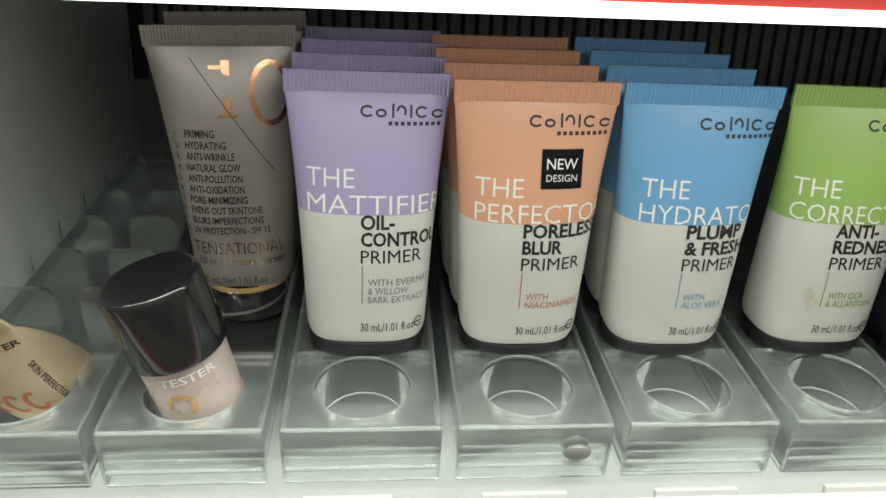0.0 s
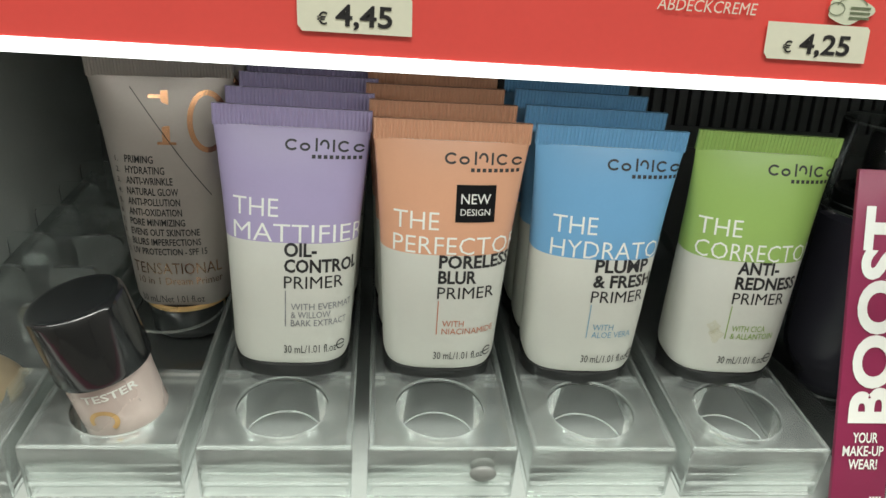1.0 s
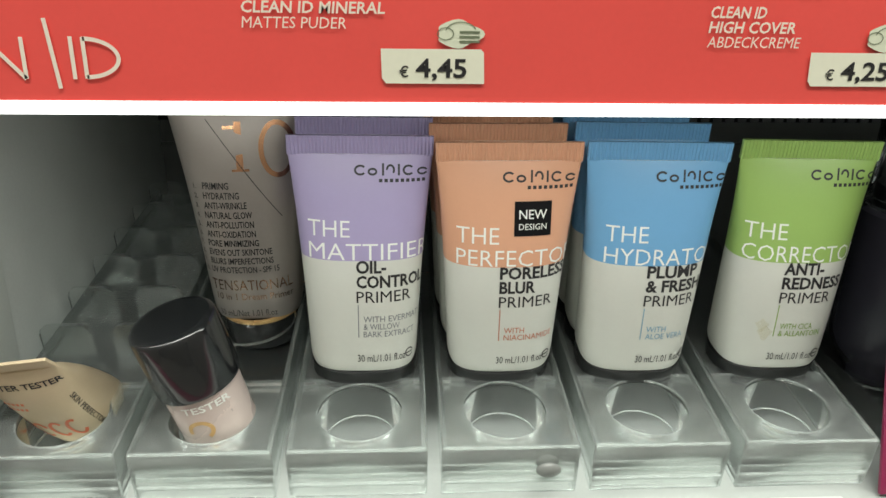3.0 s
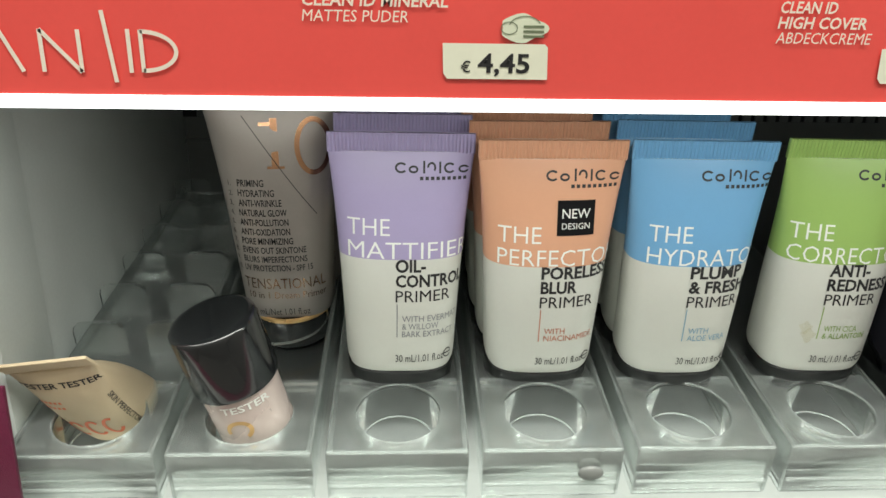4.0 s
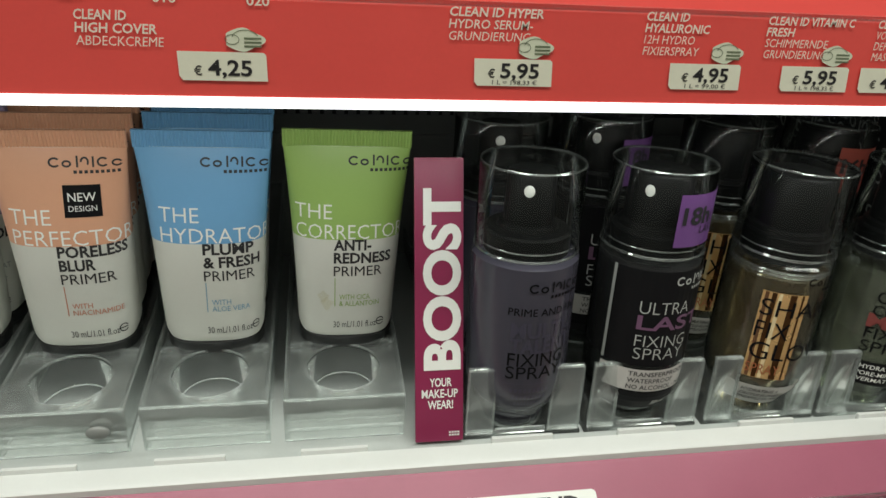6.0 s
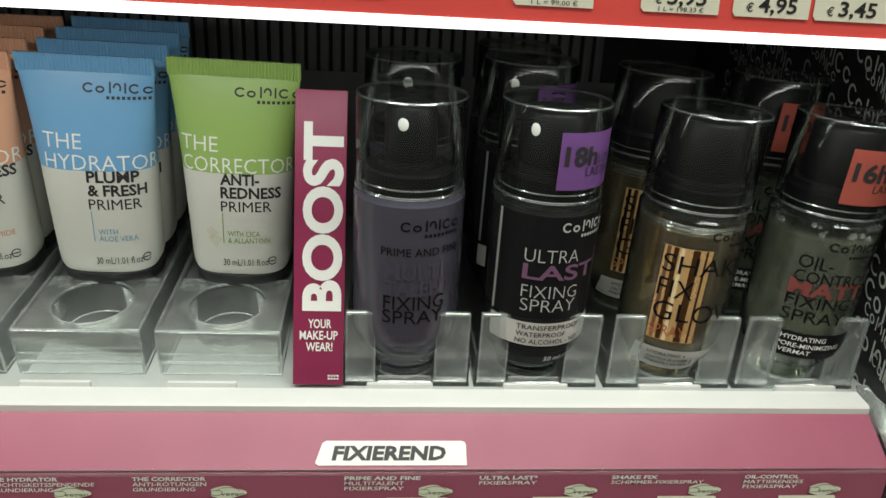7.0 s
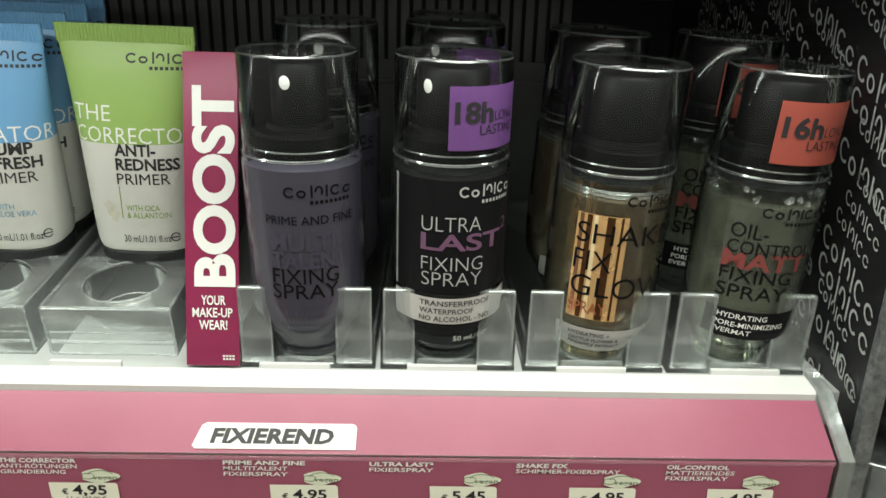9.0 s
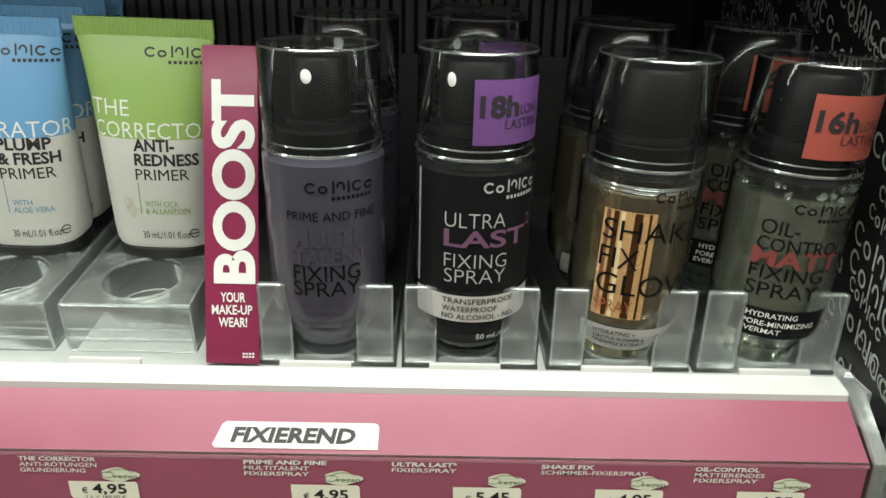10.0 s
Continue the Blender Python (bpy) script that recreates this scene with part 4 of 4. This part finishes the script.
def black_spray(m):
    t = spray(m, "clear fixing spray bottle with black label and violet sticker")
    body = part("body", lathe(FOOT + [(0.0176, 0.0225), (BODY_R, 0.0260), (BODY_R, 0.0640), (0.0160, 0.0652), (0.0, 0.0655)], 56), M["glass"], t)
    glass_base(t, body)
    part("liquid", lathe(INNER + [(0.0161, 0.0240), (0.0161, 0.0275)], 48), M["liquid_grey"], t)
    part("core", lathe([(0.0, 0.0276), (0.0166, 0.0276), (0.0168, 0.0280), (0.0168, 0.0622), (0.0, 0.0624)], 48), M["dark_label"], t, "black inside of the wrapped bottle")
    lab = wrap("label", -0.0175, 0.0330, 0.0276, 0.0627, BODY_R, M["dark_label"], body, "black wrap label")
    wrap("label_seam", -0.0192, -0.0181, 0.0276, 0.0627, BODY_R, M["silver_ink"], body)
    band = foot_wrap("band", -0.0190, 0.0230, 0.0177, 0.0263, M["white_band"], body, "white band with small lettering")
    foot_wrap("lower_label", -0.0150, 0.0170, 0.0080, 0.0172, M["dark_label"], body, "black lower end of the label")
    clear_cap(t, 0.0662, 0.0960, -25, 0.0105)
    sticker_on_cap(t, M["violet"], "18h", -0.0015, 0.0711, "violet sticker on the cap")
    put_mark(0.0021, 0.0578, 0.0190, 0.0037, BODY_R, M["label_ink"], lab)
    put_words("title", (("ULTRA", -0.0085, 0.0475, 0.0176, 0.0045, -0.014), ("FIXING", -0.0084, 0.0352, 0.0186, 0.0044, -0.014), ("SPRAY", -0.0082, 0.0304, 0.0182, 0.0044, -0.014)), BODY_R, M["label_ink"], lab, "pale grey lettering")
    put_words("name", (("LAST", -0.0087, 0.0417, 0.0258, 0.0050, 0.02), ("2", 0.0176, 0.0462, 0.0026, 0.0036, 0.0)), BODY_R, M["violet_ink"], lab, "violet lettering")
    put_words("band_text", (("TRANSFERPROOF", -0.0086, 0.0238, 0.0222, 0.0017, 0.01), ("WATERPROOF", -0.0086, 0.0212, 0.0165, 0.0017, 0.01), ("NO ALCOHOL - NO", -0.0086, 0.0186, 0.0222, 0.0017, 0.01)), None, M["ink"], band)
    put_words("volume", (("50 mL/1.69", 0.0020, 0.0104, 0.0120, 0.0026, 0.01),), None, M["white"], body)
    return t


def gold_spray(m):
    t = spray(m, "clear fixing spray bottle with gold foil label and amber liquid")
    body = part("body", lathe(FOOT + [(0.0176, 0.0225), (BODY_R, 0.0260), (BODY_R, 0.0615), (0.0160, 0.0630), (0.0, 0.0634)], 56), M["glass"], t)
    glass_base(t, body)
    part("liquid", lathe(INNER + [(0.0163, 0.0240), (0.0167, 0.0300), (0.0167, 0.0575), (0.0, 0.0575)], 48), M["liquid_gold"], t, "amber shimmer liquid")
    for h in (0.0570, 0.0582, 0.0594):
        part("thread", torus(0, 0, h, 0.0164, 0.0004, 40), M["fine_rim"], body)
    lab = wrap("foil", -0.0137, 0.0014, 0.0195, 0.0528, BODY_R, M["gold"], body, "vertical gold foil panel")
    # light and dark stripes paint the foil's reflections onto the panel
    for s, w, k in ((-0.0128, 0.0012, "copper"), (-0.0106, 0.0015, "dark_sheen"), (-0.0085, 0.0012, "bright_sheen"), (-0.0048, 0.0022, "dark_sheen"), (-0.0008, 0.0007, "dark_sheen")):
        wrap("sheen_stripe", s, s + w, 0.0197, 0.0526, BODY_R, M[k], lab, n=2, lift=0.00018)
    band = foot_wrap("band", -0.0165, 0.0170, 0.0060, 0.0160, M["white_band"], body, "white band with small lettering")
    clear_cap(t, 0.0640, 0.0950, 150, 0.0118)
    put_mark(0.0000, 0.0562, 0.0180, 0.0034, BODY_R, M["deep_ink"], body)
    put_words("title", (("SHAKE", -0.0132, 0.0440, 0.0300, 0.0062, -0.006), ("FIX", -0.0132, 0.0354, 0.0112, 0.0064, -0.006), ("GLOW", -0.0132, 0.0272, 0.0306, 0.0065, -0.006)), BODY_R, M["deep_ink"], body, "thin black lettering", 0.0003)
    put_words("range_name", (("SPRAY", -0.0132, 0.0214, 0.0115, 0.0038, 0.0),), BODY_R, M["copper_dark"], body)
    put_words("band_text", (("HYDRATING +", -0.0115, 0.0131, 0.0125, 0.0016, 0.01), ("CACTUS FLOWER &", -0.0110, 0.0105, 0.0155, 0.0016, 0.01), ("PINEAPPLE EXTRACT", -0.0105, 0.0080, 0.0160, 0.0016, 0.01)), None, M["deep_ink"], band)
    return t


def oil_spray(m):
    t = spray(m, "clear fixing spray bottle with cloudy liquid and red sticker")
    body = part("body", lathe(FOOT + [(0.0176, 0.0225), (BODY_R, 0.0260), (BODY_R, 0.0612), (0.0160, 0.0627), (0.0, 0.0631)], 56), M["glass"], t)
    glass_base(t, body)
    part("liquid", lathe(INNER + [(0.0163, 0.0240), (0.0167, 0.0300), (0.0167, 0.0556), (0.0, 0.0556)], 48), M["liquid_green"], t, "cloudy grey-green liquid")
    rnd = random.Random(4)
    foam = bmesh.new()
    for _ in range(46):
        a, r = rnd.uniform(0, 6.28), 0.0166 * rnd.uniform(0.80, 1.0)
        bmesh.ops.create_icosphere(foam, subdivisions=1, radius=rnd.uniform(0.0004, 0.0011), matrix=Matrix.Translation((r * math.cos(a), r * math.sin(a), 0.0578 + rnd.uniform(-0.0016, 0.0022))))
    part("foam", foam, M["fine_rim"], t, "small bubbles on the liquid")
    clear_cap(t, 0.0635, 0.0947, 140, 0.0112)
    sticker_on_cap(t, M["sticker_red"], "16h", -0.0076, 0.0690, "red sticker on the cap")
    put_mark(-0.0064, 0.0532, 0.0189, 0.0034, BODY_R, M["deep_ink"], body)
    put_words("title", (("OIL-", -0.0138, 0.0463, 0.0104, 0.0043, 0.0), ("CONTROL", -0.0140, 0.0413, 0.0250, 0.0041, 0.0), ("FIXING", -0.0145, 0.0325, 0.0210, 0.0042, 0.0), ("SPRAY", -0.0146, 0.0271, 0.0206, 0.0043, 0.0)), BODY_R, M["deep_ink"], body, "black lettering", 0.00035)
    put_words("name", (("MATT", -0.0148, 0.0368, 0.0255, 0.0050, 0.03),), BODY_R, M["red_ink"], body, "red lettering")
    band = foot_wrap("band", -0.0165, 0.0200, 0.0131, 0.0231, M["dark_label"], body, "black band with small lettering")
    put_words("band_text", (("HYDRATING", -0.0125, 0.0203, 0.0145, 0.0017, 0.01), ("PORE-MINIMIZING", -0.0130, 0.0175, 0.0210, 0.0017, 0.01), ("EVERMAT", -0.0132, 0.0149, 0.0115, 0.0017, 0.01)), None, M["white"], band)
    put_words("volume", (("50 mL/1.69 fl.oz", -0.0090, 0.0078, 0.0140, 0.0018, 0.0),), None, M["deep_ink"], body)
    return t


M["label_ink"] = material("label_grey", (0.42, 0.44, 0.42), 0.5, grain=0.02)
M["deep_ink"] = material("print_deep_black", (0.005, 0.005, 0.006), 0.6, spec=0.1, grain=0.02)
M["red_ink"] = material("print_red", (0.20, 0.045, 0.040), 0.45, grain=0.02)
M["white_band"] = material("band_white", (0.50, 0.49, 0.465), 0.4, grain=0.02)
M["liquid_grey"] = clear("liquid_grey", (0.50, 0.55, 0.54), 0.25, 0.042, 0.1, haze_colour=(0.055, 0.068, 0.068))
# dark and bright tones for the reflections painted on the gold foil
M["dark_sheen"] = material("sheen_brown", (0.16, 0.075, 0.03), 0.2, metal=0.9, grain=0.04)
M["bright_sheen"] = material("sheen_bright", (0.95, 0.78, 0.46), 0.22, metal=0.35, grain=0.03)
M["copper_dark"] = material("print_copper", (0.42, 0.14, 0.06), 0.3, metal=0.5, grain=0.04)
BIG = Matrix.Scale(1.04, 4)
for build, x, lean, behind in ((violet_spray, 0.2188, -0.2, (0.052,)), (black_spray, 0.2642, 0.3, (0.058, 0.096)), (gold_spray, 0.3146, 1.6, (0.054,)), (oil_spray, 0.3622, 1.6, (0.054,))):
    first = build(pose(x, 0.0120, -0.0036, 4.0, lean) @ BIG)
    for k, d in enumerate(behind):
        copy_thing(first, pose(x + 0.0012 + 0.001 * k, 0.0120 + d, -0.0036 + 0.060 * d, 4.0, lean, 6 * (k + 1)) @ BIG)


# ---- patterned side panel ----
# coarse grain in the grey paints broken glints along the cut edge
M["cut_edge"] = material("acrylic_cut_edge", (0.15, 0.16, 0.16), 0.25, grain=0.75, scale=420, bump=0.8, stains=0.3)
M["panel_ink"] = material("panel_white", (0.40, 0.43, 0.41), 0.45, grain=0.04)
panel = thing("side_panel", "black acrylic side panel printed with white repeated marks", "panel", kind="structure")
PX = 0.3895
part("board", box((PX + 0.0004, -0.0235, -0.036), (PX + 0.0050, BACK, 0.20)), M["fixture"], panel)
part("front_edge", box((PX - 0.0002, -0.0275, -0.036), (PX + 0.0052, -0.0236, 0.20), 0.0005), M["cut_edge"], panel, "cut acrylic front edge, broken silvery glints painted in its grain")
rnd = random.Random(9)
marks = bmesh.new()
y = -0.0225
while y < 0.15:
    z = -0.030 + rnd.uniform(0, 0.008)
    while z < 0.160:
        big = rnd.random() < 0.45
        w, c = (0.0345, 0.0086) if big else (0.0215, 0.0054)
        g = bmesh.new()
        wordmark(g, 0, 0, w, c, 0.105)
        dy = rnd.uniform(0, 0.0365 - w)
        for v in g.verts:
            v.co = Vector((PX, min(BACK - 0.003, y + dy + (w - v.co.x)), z - v.co.x * 0.5 + v.co.z))
        merge(marks, g)
        z += 0.0094 if big else 0.0064
    y += 0.0358
flat_print("printed_marks", marks, M["panel_ink"], panel, "white arcs and strokes")

# dark neighbouring fixture beyond the panel
setting("wall_right", box((0.47, -0.03, -0.3), (0.474, BACK, 0.3)), M["fixture"], "black side of the neighbouring fixture", "wall")
setting("neighbour_shelf", box((0.3950, -0.034, -0.052), (0.47, BACK, -0.047), 0.001), M["fixture"], "black shelf of the neighbouring fixture", "shelf")
jar = thing("glass_jar", "small clear glass jar with dark lid", "jar", m=pose(0.4400, 0.0180, -0.0455))
part("jar_body", lathe([(0, 0), (0.016, 0), (0.018, 0.002), (0.018, 0.026), (0.016, 0.028)], 36), M["glass"], jar)
part("lid", lathe([(0.0165, 0.0285), (0.0175, 0.029), (0.0175, 0.041), (0.0165, 0.042), (0, 0.042)], 36), M["fixture"], jar, "dark lid")

bracket = thing("tray_bracket", "clear plastic tray corner beside the black neighbouring shelf", "tray")
bracket.matrix_world = pose(0.4050, -0.0150, -0.0469, 0, 0, -28)
part("base", box((0, 0, 0), (0.030, 0.060, 0.0014), 0.0004), M["acrylic"], bracket)
part("front_wall", box((0, -0.0014, 0), (0.030, 0, 0.0160), 0.0004), M["tab"], bracket)
part("side_wall", box((-0.0013, 0, 0), (0, 0.060, 0.0160), 0.0004), M["tab"], bracket)
part("top_rim", box((-0.0013, -0.0016, 0.0160), (0.030, 0.0002, 0.0168), 0.0003), M["tab_edge"], bracket)

M["bead"] = material("bead_grey", (0.20, 0.21, 0.20), 0.08, grain=0.03)
# dark bead stuck on a tray front
bead = bmesh.new()
bmesh.ops.create_uvsphere(bead, u_segments=20, v_segments=12, radius=1.0)
for v in bead.verts:
    v.co = Vector((v.co.x * 0.0038, v.co.y * 0.0016, v.co.z * 0.0026))
bead = tagged(mesh_object("plastic_bead", bead, M["bead"]), "small dark glossy bead on the tray front", "bead")
bead.matrix_world = on_slope(0.0770, -0.0006, 0.0098)


# ---- writing on the shelf signs ----
def on_plane(bm, y):
    for v in bm.verts:
        v.co.y = y
    return bm


def price_label(sign, x, z, w, h, price, unit, mat_bg, y):
    bm = bmesh.new()
    outline = [(x + 0.0006, z), (x + w, z), (x + w - 0.0002, z + h - 0.0006), (x + w - 0.0008, z + h), (x - 0.0004, z + h), (x - 0.0002, z + 0.0010)]
    bm.faces.new([bm.verts.new((a, y, b)) for a, b in outline])
    lab = flat_print("price_label", bm, mat_bg, sign, "cream price label")
    bm = bmesh.new()
    base = z + (0.0021 if unit else 0.0013)
    words(bm, price, x + w * 0.32, base, w * 0.50, h * 0.52, 0.02)
    words(bm, "€", x + w * 0.16, base, w * 0.09, h * 0.30, 0.01)
    if unit:
        words(bm, unit, x + w * 0.22, z + 0.0004, w * 0.58, h * 0.16, 0.0)
    flat_print("price", on_plane(bm, y - 0.00015), M["ink"], lab)


def badge(sign, x, z, w, h, y, text=""):
    bm = bmesh.new()
    bm.faces.new([bm.verts.new((x + w * (0.5 + 0.5 * math.cos(a) * (0.86 + 0.14 * math.cos(3 * a))), y, z + h * (0.5 + 0.5 * math.sin(a) * (0.9 + 0.1 * math.cos(4 * a))))) for a in [2 * math.pi * i / 28 for i in range(28)]])
    b = flat_print("badge", bm, M["badge"], sign, "pale green leaf badge")
    bm = bmesh.new()
    ring(bm, x + w * 0.26, z + h * 0.5, w * 0.16, h * 0.22, w * 0.016, 12)
    ring(bm, x + w * 0.55, z + h * 0.55, w * 0.30, h * 0.36, w * 0.016, 14, a0=20, a1=170)
    if text:
        words(bm, text, x + w * 0.36, z + h * 0.30, w * 0.56, h * 0.26, 0.01)
    else:
        for i in range(3):
            bar(bm, x + w * 0.52, z + h * (0.20 + 0.16 * i), x + w * 0.90, z + h * (0.28 + 0.16 * i))
    flat_print("badge_print", on_plane(bm, y - 0.00012), M["badge_ink"], b)


M["badge"] = material("badge_green", (0.74, 0.79, 0.62), 0.6, grain=0.03)
M["badge_ink"] = material("badge_dark", (0.16, 0.20, 0.12), 0.6, grain=0.03)
M["sign_ink"] = material("sign_white", (0.88, 0.80, 0.69), 0.5, grain=0.02)
M["soft_pink"] = material("sign_pale_pink", (0.66, 0.42, 0.44), 0.5, grain=0.02)
SY = FRONT - 0.0005
blocks = (
    (0.0032, ("CLEAN ID MINERAL", 0.0275, 0.02), ("MATTES PUDER", 0.0200, -0.002), None, None, 0.1360),
    (0.0950, ("CLEAN ID", 0.0113, 0.02), ("HIGH COVER", 0.0178, 0.02), ("ABDECKCREME", 0.0190, -0.002), None, 0.1360),
    (0.1812, ("CLEAN ID HYPER", 0.0240, 0.02), ("HYDRO SERUM-", 0.0213, 0.008), ("GRUNDIERUNG", 0.0207, -0.002), None, 0.1395),
    (0.2325, ("CLEAN ID", 0.0118, 0.02), ("HYALURONIC", 0.0178, 0.02), ("12H HYDRO", 0.0140, -0.002), ("FIXIERSPRAY", 0.0155, -0.002), 0.1400),
    (0.2668, ("CLEAN ID VITAMIN C", 0.0255, 0.02), ("FRESH", 0.0080, 0.02), ("SCHIMMERNDE", 0.0185, -0.002), ("GRUNDIERUNG", 0.0185, -0.002), 0.1400),
    (0.2995, ("CLEAN ID", 0.0110, 0.02), ("VOLUMEN &", 0.0125, -0.002), ("DEFINITION", 0.0130, -0.002), ("MASCARA", 0.0110, -0.002), 0.1400),
)
for x, *rows, z in blocks:
    bm = bmesh.new()
    for i, row in enumerate(r for r in rows if r):
        words(bm, row[0], x, z - i * 0.00285, row[1], 0.0021, row[2], slant=0.12)
    flat_print("product_text", on_plane(bm, SY), M["sign_ink"], upper_sign)
bm = bmesh.new()
for txt, x in (("004", 0.0922), ("010", 0.1123), ("020", 0.1332)):
    words(bm, txt, x, 0.1402, 0.0052, 0.0021, 0.015)
flat_print("shade_numbers", on_plane(bm, SY), M["sign_ink"], upper_sign)
for x, price, unit in ((0.0302, "4,45", ""), (0.1172, "4,25", ""), (0.1884, "5,95", "1 L = 198,33 €"), (0.2410, "4,95", "1 L = 99,00 €"), (0.2735, "5,95", "1 L = 198,33 €"), (0.2975, "4,95", ""), (0.3190, "3,45", "")):
    price_label(upper_sign, x, 0.1228, 0.0202, 0.0067, price, unit, M["cream"], SY)
    badge(upper_sign, x + 0.0096, 0.1296, 0.0105, 0.0056, SY - 0.0001)
# line mark of the range
bm = bmesh.new()


def stroke(bm, ax, az, bx, bz, w):
    d = Vector((bx - ax, 0, bz - az)).normalized()
    n = Vector((-d.z, 0, d.x)) * w / 2
    a, b = Vector((ax, 0, az)), Vector((bx, 0, bz))
    bm.faces.new([bm.verts.new(p) for p in (a - n, b - n, b + n, a + n)])


for s in ((-0.0580, 0.1212, -0.0545, 0.1290), (-0.0545, 0.1290, -0.0508, 0.1212), (-0.0470, 0.1212, -0.0470, 0.1290), (-0.0470, 0.1290, -0.0400, 0.1212), (-0.0400, 0.1212, -0.0400, 0.1290), (-0.0352, 0.1325, -0.0338, 0.1194), (-0.0308, 0.1212, -0.0308, 0.1292)):
    stroke(bm, *s, 0.0008)
ring(bm, -0.0285, 0.1252, 0.0068, 0.0040, 0.0008, 20, a0=-90, a1=90)
stroke(bm, -0.0285, 0.1213, -0.0285, 0.1291, 0.0008)
bmesh.ops.translate(bm, verts=bm.verts[:], vec=(0.0014, 0, 0.0020))
flat_print("range_mark", on_plane(bm, SY), M["sign_ink"], upper_sign, "thin white line mark")

for x, rows, price, unit, px in (
    (0.0950, ("THE HYDRATOR", "FEUCHTIGKEITSSPENDENDE", "GRUNDIERUNG"), "4,95", "1 L = 165,00 €", 0.1040),
    (0.1365, ("THE CORRECTOR", "ANTI-RÖTUNGEN", "GRUNDIERUNG"), "4,95", "1 L = 165,00 €", 0.1500),
    (0.2000, ("PRIME AND FINE", "MULTITALENT", "FIXIERSPRAY"), "4,95", "", 0.2135),
    (0.2420, ("ULTRA LAST²", "FIXIERSPRAY"), "5,45", "", 0.2600),
    (0.2845, ("SHAKE FIX", "SCHIMMER-FIXIERSPRAY"), "4,95", "", 0.3010),
    (0.3285, ("OIL-CONTROL", "MATTIERENDES", "FIXIERSPRAY"), "4,95", "", 0.3420),
):
    bm = bmesh.new()
    for i, txt in enumerate(rows):
        words(bm, txt, x, -0.0184 - i * 0.0019, 0.00168 * len(txt) if len(txt) < 18 else 0.0305, 0.00132, 0.035 if i == 0 else 0.012, slant=0.1)
    flat_print("product_text", on_plane(bm, SY), M["white"], lower_sign)
    if price:
        price_label(lower_sign, px, -0.0311, 0.0195, 0.0060, price, unit, M["cream"], SY)
    badge(lower_sign, px + 0.0080, -0.0252, 0.0125, 0.0050, SY - 0.0001, "vegan")

fix = thing("category_label", "white label reading FIXIEREND on the pink sign", "label")
fix.matrix_world = Matrix.Translation((0.1910, FRONT + 0.0009, -0.0147)) @ pose(0, 0, 0, -55.6)
bm = bmesh.new()
W, H = 0.0470, 0.0082
outline = [(0.0, 0.0012), (0.0009, 0.0003), (W, 0.0003), (W, H - 0.0012), (W - 0.0004, H - 0.0004), (W - 0.0013, H), (0.0030, H), (0.0018, H - 0.0008)]
fr = [bm.verts.new((a, -0.0007, b)) for a, b in outline]
bk = [bm.verts.new((a, -0.0001, b)) for a, b in outline]
bm.faces.new(fr)
bm.faces.new(bk[::-1])
for i in range(len(fr)):
    j = (i + 1) % len(fr)
    bm.faces.new((fr[j], fr[i], bk[i], bk[j]))
part("plate", bm, M["white"], fix)
bm = bmesh.new()
words(bm, "FIXIEREND", 0.0050, 0.0021, 0.0352, 0.0042, 0.040, slant=0.16)
flat_print("lettering", on_plane(bm, -0.0009), M["ink"], fix)


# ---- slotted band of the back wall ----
# flat black strip on the wall, painted as shade between the slats
part("slot_shade_strip", box((BAY_L, BACK - 0.0016, 0.0798), (BAY_R, BACK - 0.0002, 0.1142)), M["slot"], wall_back, "black strip standing in for the shade inside the slots")
slat_mesh = None
for i in range(62):
    x = -0.085 + i * 0.0068
    if slat_mesh is None:
        s = mesh_object("slat", box((0, 0, 0), (0.0046, 0.0024, 0.034), 0.0005), M["back"])
        slat_mesh = s.data
    else:
        s = new("slat", slat_mesh)
    s.location = (x, BACK - 0.0026, 0.080)
    s.parent = wall_back
